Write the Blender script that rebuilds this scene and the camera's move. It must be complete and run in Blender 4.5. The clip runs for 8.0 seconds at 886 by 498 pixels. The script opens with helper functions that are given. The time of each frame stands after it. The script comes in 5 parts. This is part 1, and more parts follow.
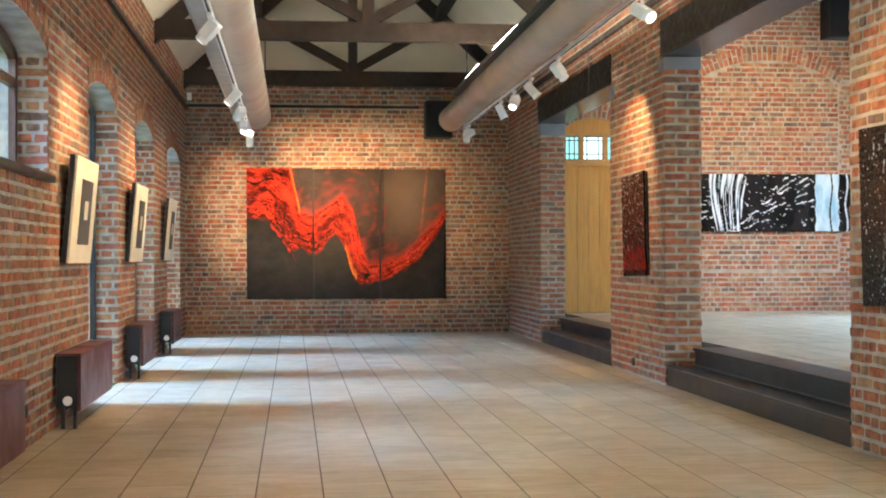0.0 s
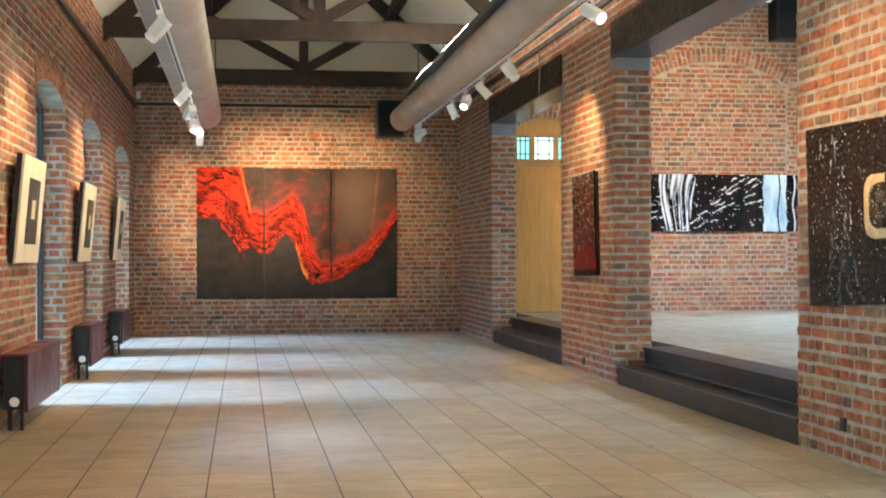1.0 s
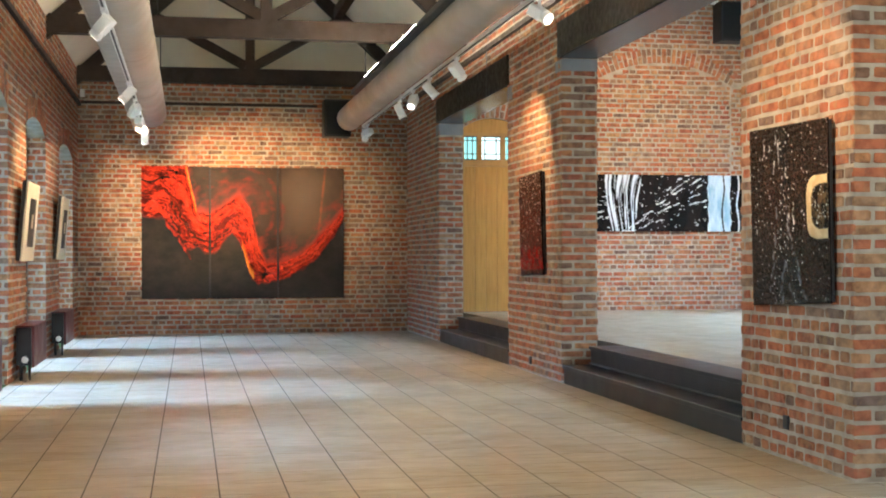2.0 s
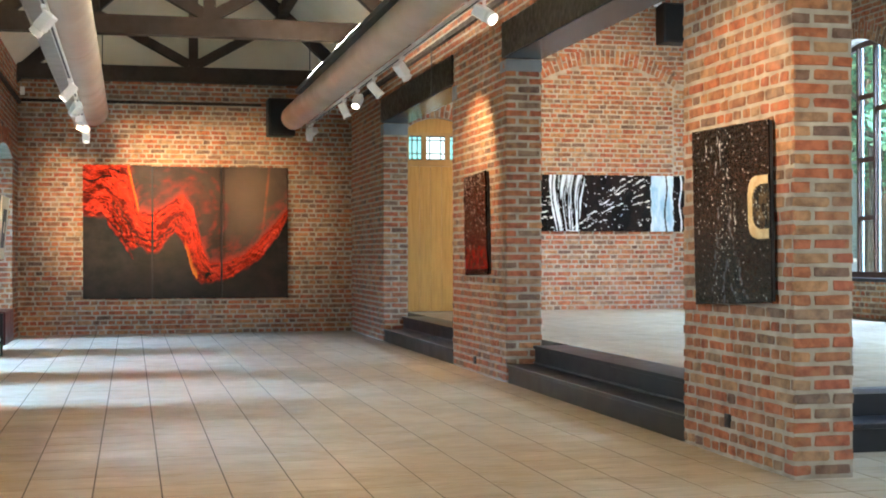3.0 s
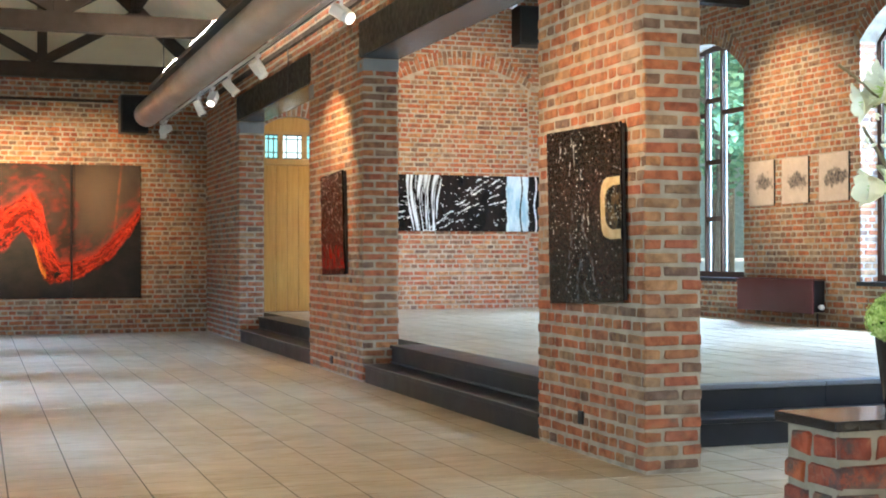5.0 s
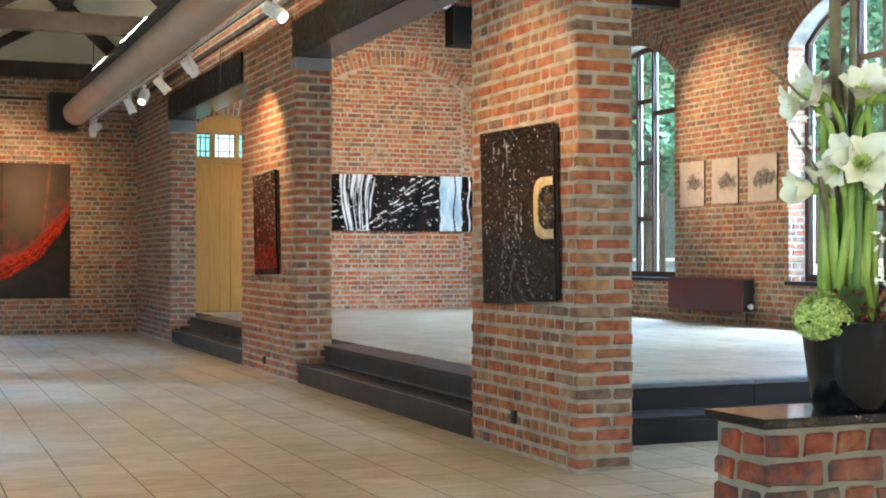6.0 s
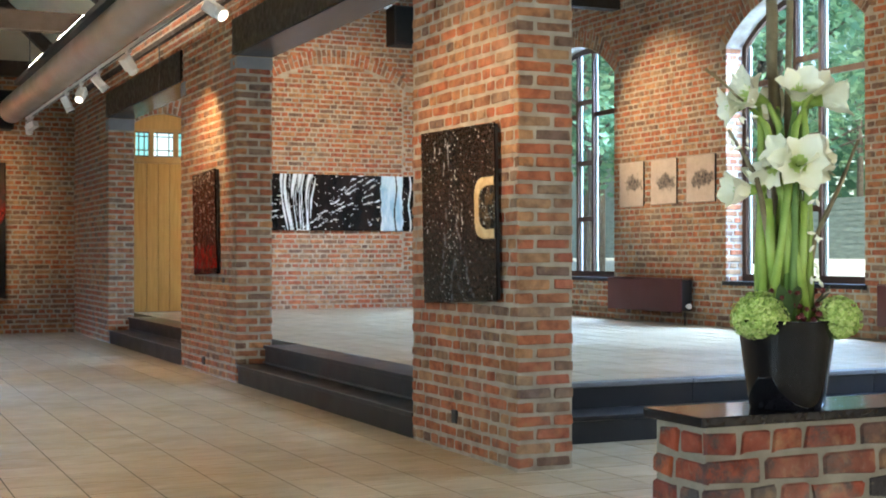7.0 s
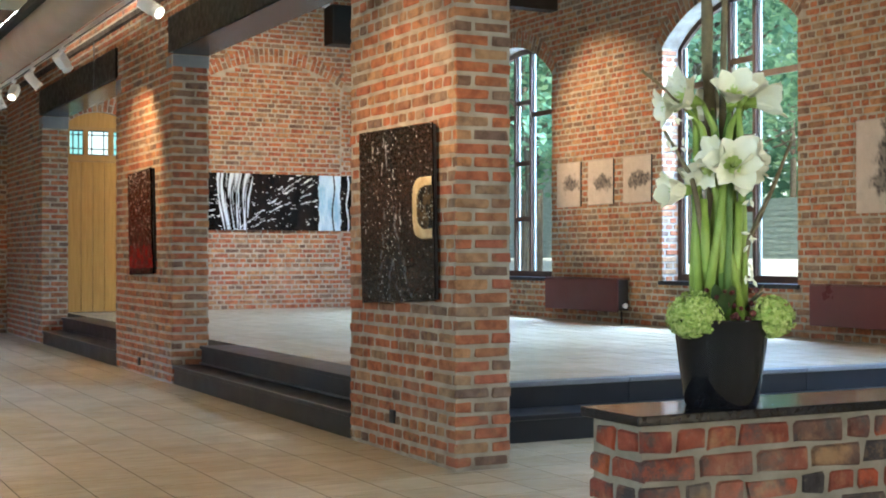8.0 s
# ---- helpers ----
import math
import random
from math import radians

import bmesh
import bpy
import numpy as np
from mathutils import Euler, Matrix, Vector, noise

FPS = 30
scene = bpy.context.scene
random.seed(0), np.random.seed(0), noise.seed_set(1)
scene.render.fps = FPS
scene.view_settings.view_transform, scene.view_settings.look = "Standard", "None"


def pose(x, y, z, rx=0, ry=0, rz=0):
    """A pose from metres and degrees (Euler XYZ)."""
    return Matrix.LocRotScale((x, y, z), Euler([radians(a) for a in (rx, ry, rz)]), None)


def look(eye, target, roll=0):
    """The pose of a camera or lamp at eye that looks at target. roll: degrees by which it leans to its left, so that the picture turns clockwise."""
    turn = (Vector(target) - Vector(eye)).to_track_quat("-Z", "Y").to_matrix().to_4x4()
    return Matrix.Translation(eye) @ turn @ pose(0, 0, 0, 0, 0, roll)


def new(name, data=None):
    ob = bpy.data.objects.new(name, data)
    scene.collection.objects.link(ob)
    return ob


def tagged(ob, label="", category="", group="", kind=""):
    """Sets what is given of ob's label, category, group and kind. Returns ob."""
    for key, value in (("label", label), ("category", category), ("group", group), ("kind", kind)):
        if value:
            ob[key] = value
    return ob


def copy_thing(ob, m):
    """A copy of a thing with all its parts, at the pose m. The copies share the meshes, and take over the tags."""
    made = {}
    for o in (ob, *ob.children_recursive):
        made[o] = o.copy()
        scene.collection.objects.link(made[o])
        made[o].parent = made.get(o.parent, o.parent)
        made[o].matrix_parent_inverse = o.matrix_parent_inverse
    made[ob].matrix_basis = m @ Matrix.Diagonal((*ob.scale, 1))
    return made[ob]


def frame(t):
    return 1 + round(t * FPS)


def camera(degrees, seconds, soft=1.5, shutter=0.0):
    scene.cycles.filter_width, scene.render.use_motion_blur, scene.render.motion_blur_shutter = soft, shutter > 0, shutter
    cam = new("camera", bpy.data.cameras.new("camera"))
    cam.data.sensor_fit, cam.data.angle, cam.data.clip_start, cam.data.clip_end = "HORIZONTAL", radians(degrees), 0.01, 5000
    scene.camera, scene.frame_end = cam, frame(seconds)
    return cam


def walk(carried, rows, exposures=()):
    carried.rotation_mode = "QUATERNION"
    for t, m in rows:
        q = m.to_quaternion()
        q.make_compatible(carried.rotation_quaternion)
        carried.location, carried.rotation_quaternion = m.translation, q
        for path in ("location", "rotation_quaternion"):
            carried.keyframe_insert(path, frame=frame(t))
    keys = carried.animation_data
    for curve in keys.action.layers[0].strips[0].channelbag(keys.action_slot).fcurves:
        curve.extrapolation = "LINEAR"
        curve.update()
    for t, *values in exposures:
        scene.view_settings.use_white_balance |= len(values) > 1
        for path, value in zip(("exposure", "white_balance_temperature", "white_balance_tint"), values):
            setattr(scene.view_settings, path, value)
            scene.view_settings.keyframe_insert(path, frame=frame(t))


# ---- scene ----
cam = camera(36.71, 8.0, soft=1.9)
EXPO = 1.78
EYE = (0.0, 0.0, 1.2)
# seconds, yaw to the right, pitch up, roll
TURNS = [
    (0.0, 6.411, 0.344, -0.175),
    (0.5, 7.356, 0.334, -0.168),
    (1.0, 8.501, 0.324, -0.160),
    (1.5, 9.620, 0.315, -0.151),
    (3.0, 13.145, 0.290, -0.123),
    (3.5, 14.408, 0.282, -0.112),
    (4.0, 16.053, 0.275, -0.101),
    (4.5, 17.696, 0.269, -0.089),
    (6.0, 22.129, 0.251, -0.050),
    (6.5, 23.374, 0.247, -0.036),
    (7.0, 24.664, 0.242, -0.021),
    (7.5, 25.906, 0.238, -0.006),
    (8.0, 27.321, 0.235, 0.010),
]
walk(cam, [(t, pose(*EYE, 90 + p, 0, -y) @ pose(0, 0, 0, 0, 0, r)) for t, y, p, r in TURNS],
     exposures=[(0.0, EXPO), (4.5, EXPO), (6.5, EXPO - 0.25), (8.0, EXPO - 0.36)])

# ---- light ----
world = bpy.data.worlds.new("world")
scene.world = world
world.use_nodes = True
wn = world.node_tree.nodes
sky = wn.new("ShaderNodeTexSky")
sky.sky_type, sky.sun_disc = "NISHITA", False
sky.sun_elevation, sky.sun_rotation = radians(50), radians(180)
sky.air_density, sky.dust_density = 1.0, 1.5
world.node_tree.links.new(sky.outputs[0], wn["Background"].inputs[0])
wn["Background"].inputs[1].default_value = 0.12


def lamp(name, kind, power, color, m, **settings):
    data = bpy.data.lights.new(name, kind)
    data.energy, data.color = power, color
    for key, value in settings.items():
        if key == "size":
            data.size = value
        elif key == "size_y":
            data.size_y = value
        elif key == "spot":
            data.spot_size, data.spot_blend = radians(value), 0.7
        elif key == "radius":
            data.shadow_soft_size = value
        elif key == "angle":
            data.angle = radians(value)
        elif key == "spread":
            data.spread = radians(value)
    if kind == "AREA":
        data.shape = "RECTANGLE"
    ob = new(name, data)
    ob.matrix_world = m
    return ob


# the sun stands high in the south
lamp("sun", "SUN", 2.6, (1.0, 0.94, 0.85), look((0, 0, 0), (0.03, 0.65, -0.80)), angle=0.6)


# ---- materials ----
def mat(name, color, rough=0.6, metal=0.0, spec=0.5):
    m = bpy.data.materials.new(name)
    m.use_nodes = True
    b = m.node_tree.nodes["Principled BSDF"]
    b.inputs["Base Color"].default_value = (*color, 1)
    b.inputs["Roughness"].default_value = rough
    b.inputs["Metallic"].default_value = metal
    b.inputs["Specular IOR Level"].default_value = spec
    return m


class Nodes:
    def __init__(self, m):
        self.t = m.node_tree
        self.b = self.t.nodes["Principled BSDF"]

    def add(self, kind, **values):
        n = self.t.nodes.new(kind)
        for k, v in values.items():
            n.inputs[k.replace("_", " ")].default_value = v
        return n

    def link(self, a, b):
        self.t.links.new(a, b)

    def noise(self, scale, detail=4.0, stretch=None, rough=0.55):
        g = self.add("ShaderNodeNewGeometry")
        n = self.add("ShaderNodeTexNoise", Scale=scale, Detail=detail, Roughness=rough)
        if stretch:
            mp = self.add("ShaderNodeMapping", Scale=stretch)
            self.link(g.outputs["Position"], mp.inputs[0])
            self.link(mp.outputs[0], n.inputs["Vector"])
        else:
            self.link(g.outputs["Position"], n.inputs["Vector"])
        return n.outputs[0]

    def ramp(self, fac, stops, smooth=True):
        r = self.t.nodes.new("ShaderNodeValToRGB")
        if not smooth:
            r.color_ramp.interpolation = "CONSTANT"
        e = r.color_ramp.elements
        while len(e) < len(stops):
            e.new(0.5)
        for s, (p, c) in zip(e, stops):
            s.position, s.color = p, (*c, 1)
        self.link(fac, r.inputs[0])
        return r.outputs[0]

    def mix(self, kind, fac, a, b):
        n = self.t.nodes.new("ShaderNodeMix")
        n.data_type, n.blend_type = "RGBA", kind
        for k, v in ((0, fac), (6, a), (7, b)):
            if hasattr(v, "links"):
                self.link(v, n.inputs[k])
            else:
                n.inputs[k].default_value = v if k == 0 else (*v, 1)
        return n.outputs[2]

    def math(self, op, a, b=0.0):
        n = self.t.nodes.new("ShaderNodeMath")
        n.operation = op
        for k, v in ((0, a), (1, b)):
            if hasattr(v, "links"):
                self.link(v, n.inputs[k])
            else:
                n.inputs[k].default_value = v
        return n.outputs[0]

    def piece(self):
        """A number of its own for each piece, joined or single."""
        o, g = self.t.nodes.new("ShaderNodeObjectInfo"), self.t.nodes.new("ShaderNodeNewGeometry")
        return self.math("FRACT", self.math("ADD", o.outputs["Random"], g.outputs["Random Per Island"]))

    def bump(self, height, strength, distance=0.01):
        n = self.add("ShaderNodeBump", Strength=strength, Distance=distance)
        self.link(height, n.inputs["Height"])
        self.link(n.outputs[0], self.b.inputs["Normal"])

    def color(self, c):
        self.link(c, self.b.inputs["Base Color"])

    def rough(self, fac, lo, hi):
        r = self.ramp(fac, [(0.3, (lo,) * 3), (0.7, (hi,) * 3)])
        self.link(r, self.b.inputs["Roughness"])


def brick_mat(name, stops, soot=((0.53, 0.68, 0.66), (0.125, 0.085, 0.062))):
    m = mat(name, (0.3, 0.14, 0.09), 0.85, spec=0.25)
    n = Nodes(m)
    base = n.ramp(n.piece(), stops)
    stain = n.ramp(n.noise(14.0, 6), [(0.32, (0.50, 0.45, 0.42)), (0.60, (1.10, 1.07, 1.04))])
    c = n.mix("MULTIPLY", 0.9, base, stain)
    burnt = n.ramp(n.noise(6.5, 7, rough=0.72), [(soot[0][0], (0, 0, 0)), (soot[0][1], (soot[0][2],) * 3)])
    c = n.mix("MIX", burnt, c, soot[1])
    ochre = n.ramp(n.noise(9.0, 5, rough=0.6), [(0.54, (0, 0, 0)), (0.70, (0.60, 0.60, 0.60))])
    c = n.mix("MIX", ochre, c, (0.39, 0.22, 0.10))
    dust = n.ramp(n.noise(45.0, 5, rough=0.7), [(0.56, (0, 0, 0)), (0.78, (0.34, 0.34, 0.34))])
    c = n.mix("MIX", dust, c, (0.34, 0.25, 0.175))
    lime = n.ramp(n.noise(1.6, 6, rough=0.65), [(0.54, (0, 0, 0)), (0.74, (0.36, 0.36, 0.36))])
    c = n.mix("MIX", lime, c, (0.42, 0.34, 0.25))
    n.color(c)
    n.bump(n.noise(95.0, 6, rough=0.7), 0.85, 0.006)
    return m


STOPS = [(0.0, (0.17, 0.11, 0.085)), (0.10, (0.24, 0.135, 0.085)), (0.22, (0.35, 0.145, 0.07)), (0.46, (0.45, 0.145, 0.064)),
         (0.64, (0.34, 0.105, 0.06)), (0.80, (0.45, 0.21, 0.09)), (0.93, (0.39, 0.24, 0.135)), (1.0, (0.23, 0.155, 0.115))]
BRICK = brick_mat("brick", STOPS)


def plain(name, lo, hi, scale, rough=0.8, bump=0.2, fine=80.0, metal=0.0, spec=0.4, stretch=None, vary=0.12):
    m = mat(name, lo, rough, metal, spec)
    n = Nodes(m)
    big = n.noise(scale, 5, stretch)
    n.color(n.ramp(big, [(0.3, lo), (0.7, hi)]))
    n.rough(n.noise(scale * 3, 4, stretch), max(rough - vary, 0.04), min(rough + vary, 1))
    n.bump(n.noise(fine, 4, stretch), bump, 0.004)
    return m


MORTAR = plain("mortar", (0.28, 0.23, 0.175), (0.48, 0.415, 0.325), 7.0, 0.95, 0.9, 70.0)
PLASTER = plain("cream_plaster", (0.68, 0.60, 0.46), (0.76, 0.69, 0.55), 1.2, 0.9, 0.15)
TIMBER = plain("dark_timber", (0.020, 0.012, 0.007), (0.050, 0.029, 0.018), 2.5, 0.75, 0.5, 30.0, stretch=(1, 1, 1))
STEP = plain("bluestone_step", (0.008, 0.0085, 0.011), (0.015, 0.016, 0.020), 2.0, 0.34, 0.05, vary=0.04)
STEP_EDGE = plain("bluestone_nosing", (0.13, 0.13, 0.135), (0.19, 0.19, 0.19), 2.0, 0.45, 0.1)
STONE = plain("bluestone_block", (0.17, 0.18, 0.19), (0.25, 0.26, 0.265), 3.0, 0.7, 0.2)
DUCT = plain("duct_metal", (0.50, 0.42, 0.33), (0.60, 0.51, 0.42), 0.8, 0.42, 0.03, 20.0, metal=0.6)
WHITE = mat("white_enamel", (0.82, 0.81, 0.78), 0.35)
BLACK = mat("black_plastic", (0.012, 0.012, 0.013), 0.5)
MAROON = plain("maroon_enamel", (0.085, 0.016, 0.017), (0.105, 0.021, 0.021), 1.0, 0.38, 0.02)
GRANITE = plain("black_granite", (0.008, 0.008, 0.009), (0.02, 0.02, 0.022), 60.0, 0.12, 0.0)
BROWNWOOD = plain("brown_window_wood", (0.075, 0.032, 0.017), (0.11, 0.05, 0.026), 6.0, 0.5, 0.15)


DARKFRAME = plain("dark_door_frame", (0.012, 0.010, 0.010), (0.024, 0.019, 0.017), 6.0, 0.45, 0.1)


def tile_mat():
    m = mat("floor_tile", (0.5, 0.4, 0.3), 0.4)
    n = Nodes(m)
    base = n.ramp(n.piece(), [(0.0, (0.45, 0.335, 0.195)), (0.5, (0.51, 0.395, 0.245)), (1.0, (0.56, 0.445, 0.305))])
    streak = n.ramp(n.noise(3.0, 6, (1.2, 9.0, 1.0)), [(0.3, (0.74, 0.69, 0.60)), (0.7, (1.10, 1.09, 1.08))])
    worn = n.ramp(n.noise(0.9, 5), [(0.35, (0.86, 0.83, 0.78)), (0.65, (1.05, 1.05, 1.05))])
    n.color(n.mix("MULTIPLY", 0.8, n.mix("MULTIPLY", 0.9, base, streak), worn))
    n.rough(n.noise(5.0, 4), 0.28, 0.45)
    n.bump(n.noise(25.0, 4, (1, 3, 1)), 0.12, 0.004)
    return m


TILE = tile_mat()
GROUT = plain("grout", (0.13, 0.105, 0.08), (0.20, 0.165, 0.125), 4.0, 0.9, 0.2)


def glass_mat():
    m = mat("window_glass", (0.90, 1.0, 0.96), 0.02)
    m.node_tree.nodes["Principled BSDF"].inputs["Transmission Weight"].default_value = 1.0
    m.node_tree.nodes["Principled BSDF"].inputs["IOR"].default_value = 1.1
    return m


GLASS = glass_mat()


# ---- building blocks ----
def box(bm, x0, x1, y0, y1, z0, z1, bevel=0.0):
    v = [bm.verts.new((x, y, z)) for x in (x0, x1) for y in (y0, y1) for z in (z0, z1)]
    fs = [bm.faces.new([v[i] for i in q]) for q in ((0, 1, 3, 2), (4, 6, 7, 5), (0, 4, 5, 1), (2, 3, 7, 6), (0, 2, 6, 4), (1, 5, 7, 3))]
    if bevel:
        es = list({e for f in fs for e in f.edges})
        bmesh.ops.bevel(bm, geom=es, offset=bevel, segments=2, affect="EDGES", profile=0.5)
    return v


def boxed(*dims, bevel=0.0):
    bm = bmesh.new()
    box(bm, *dims, bevel=bevel)
    return bm


def bar(bm, a, b, w, h, up=(0, 0, 1)):
    """A straight timber of section w x h from a to b."""
    a, b, up = Vector(a), Vector(b), Vector(up)
    d = (b - a).normalized()
    s = d.cross(up if abs(d.dot(up)) < 0.99 else Vector((0, 1, 0))).normalized()
    u = s.cross(d)
    v = [bm.verts.new(p + s * (i * w / 2) + u * (j * h / 2)) for p in (a, b) for i, j in ((-1, -1), (1, -1), (1, 1), (-1, 1))]
    for q in ((3, 2, 1, 0), (4, 5, 6, 7), (0, 1, 5, 4), (1, 2, 6, 5), (2, 3, 7, 6), (3, 0, 4, 7)):
        bm.faces.new([v[i] for i in q])


def tube(bm, path, radii, seg=10, caps=True):
    """A round rod along a path of points, with a radius at each."""
    path = [Vector(p) for p in path]
    rings = []
    for i, p in enumerate(path):
        d = (path[min(i + 1, len(path) - 1)] - path[max(i - 1, 0)]).normalized()
        s = d.cross(Vector((0.31, 0.87, 0.38))).normalized()
        u = d.cross(s)
        r = radii[i] if isinstance(radii, (list, tuple)) else radii
        rings.append([bm.verts.new(p + (s * math.cos(k) + u * math.sin(k)) * r) for k in np.linspace(0, 2 * math.pi, seg, endpoint=False)])
    for a, b in zip(rings, rings[1:]):
        for k in range(seg):
            f = bm.faces.new((a[k], a[(k + 1) % seg], b[(k + 1) % seg], b[k]))
            f.smooth = True
    if caps:
        bm.faces.new(list(reversed(rings[0])))
        bm.faces.new(rings[-1])


def lathe(bm, center, profile, seg=40):
    """A turned body: profile of (radius, height) from the outside bottom on."""
    c = Vector(center)
    rings = [[bm.verts.new(c + Vector((r * math.cos(a), r * math.sin(a), z))) for a in np.linspace(0, 2 * math.pi, seg, endpoint=False)] for r, z in profile]
    for a, b in zip(rings, rings[1:]):
        for k in range(seg):
            bm.faces.new((a[k], a[(k + 1) % seg], b[(k + 1) % seg], b[k])).smooth = True
    bm.faces.new(list(reversed(rings[0])))
    bm.faces.new(rings[-1])


def mesh_of(bm, name, material):
    bmesh.ops.recalc_face_normals(bm, faces=bm.faces)
    me = bpy.data.meshes.new(name)
    bm.to_mesh(me)
    bm.free()
    for m in (material if isinstance(material, (list, tuple)) else [material]):
        me.materials.append(m)
    return me


def under(ob, parent):
    if parent is not None:
        ob.parent = parent
        root = parent
        loc = Vector((0, 0, 0))
        while root is not None:
            if root.type == "EMPTY":
                loc = root.location.copy()
            root = root.parent
        if parent.type == "EMPTY":
            ob.matrix_parent_inverse = Matrix.Translation(-loc)
    return ob


def part(name, bm, material, parent=None, label=""):
    ob = new(name, mesh_of(bm, name, material))
    under(ob, parent)
    return tagged(ob, label)


def thing(name, at, label, category, group="", kind=""):
    e = new(name)
    e.empty_display_size = 0.1
    e.location = at
    return tagged(e, label, category, group, kind)


def solid(name, bm, material, label, category, group="", kind=""):
    return tagged(part(name, bm, material), label, category, group, kind)


# ---- masonry ----
def arch_half(z, spring, crown, half):
    """Half the width of a segmental arch at height z."""
    if z <= spring:
        return half
    rise = crown - spring
    r = (half * half + rise * rise) / (2 * rise)
    d = z - (crown - r)
    return math.sqrt(max(r * r - d * d, 0.0)) if d < r else 0.0


def wall_body(name, origin, along, normal, u0, u1, z0, z1, thick, holes, label="brick wall with light mortar"):
    """A wall with thickness behind the plane origin + along * u, with holes (u0, u1, z0, spring, crown)."""
    o, a, n = Vector(origin), Vector(along), Vector(normal)
    bm = bmesh.new()

    def prism(quad):
        f = [bm.verts.new(o + a * u + Vector((0, 0, z))) for u, z in quad]
        b = [bm.verts.new(o + a * u + Vector((0, 0, z)) - n * thick) for u, z in quad]
        bm.faces.new(f)
        bm.faces.new(list(reversed(b)))
        for i in range(4):
            j = (i + 1) % 4
            bm.faces.new((f[j], f[i], b[i], b[j]))

    at = u0
    for h0, h1, hz, spring, crown in sorted(holes):
        if h0 > at:
            prism([(at, z0), (h0, z0), (h0, z1), (at, z1)])
        if hz > z0:
            prism([(h0, z0), (h1, z0), (h1, hz), (h0, hz)])
        if crown > spring:
            half, mid = (h1 - h0) / 2, (h0 + h1) / 2
            rise = crown - spring
            r = (half * half + rise * rise) / (2 * rise)
            us = np.linspace(-half, half, 17)
            zs = crown - r + np.sqrt(r * r - us * us)
            for k in range(16):
                prism([(mid + us[k], zs[k]), (mid + us[k + 1], zs[k + 1]), (mid + us[k + 1], z1), (mid + us[k], z1)])
        else:
            prism([(h0, spring), (h1, spring), (h1, z1), (h0, z1)])
        at = h1
    if at < u1:
        prism([(at, z0), (u1, z0), (u1, z1), (at, z1)])
    return solid(name, bm, MORTAR, label, "wall", kind="structure")


BRICK_SHAPES = {}


def brick_points(w, h, p, jit, rng):
    """A worn brick w x h with broken corners that stands p proud of the mortar: an outer and an inner ring of u, z, depth."""
    cu, cz = min(0.008, w * 0.12) * rng.uniform(0.3, 1.6), 0.006 * rng.uniform(0.3, 1.6)
    outer = [(cu, 0), (w - cu, 0), (w, cz), (w, h - cz), (w - cu, h), (cu, h), (0, h - cz), (0, cz)]
    bow = [rng.uniform(-jit, jit) for _ in range(16)]
    ring = [(u + bow[2 * k], z + bow[2 * k + 1]) for k, (u, z) in enumerate(outer)]
    pts = [(u, z, -0.004) for u, z in ring]
    b = 0.005
    tilt, lean = rng.uniform(-0.003, 0.003), rng.uniform(-0.002, 0.002)
    for u, z in ring:
        ku, kz = (w / 2 - b) / (w / 2), (h / 2 - b) / (h / 2)
        pts.append((w / 2 + (u - w / 2) * ku, h / 2 + (z - h / 2) * kz, p + tilt * (u / w - 0.5) + lean * (z / h - 0.5) + rng.uniform(-0.0012, 0.0012)))
    return pts


BRICK_FACES = ((8, 9, 10, 11, 12, 13, 14, 15),) + tuple((k, (k + 1) % 8, 8 + (k + 1) % 8, 8 + k) for k in range(8))
PENDING = []


def brick_field(wall, origin, along, normal, u0, u1, z0, z1, holes=(), course=0.0757, length=0.232, head=0.116, joint=0.0195, single=None, seed=1,
                quoin=False, proud=0.0055, material=None, skip=None):
    """Courses of headers and stretchers on a wall's face; those inside single = (u0, u1, z0, z1) become pieces of their own."""
    PENDING.append((wall, origin, along, normal, u0, u1, z0, z1, tuple(holes), course, length, head, joint, single, seed, quoin, proud, material or BRICK, skip))


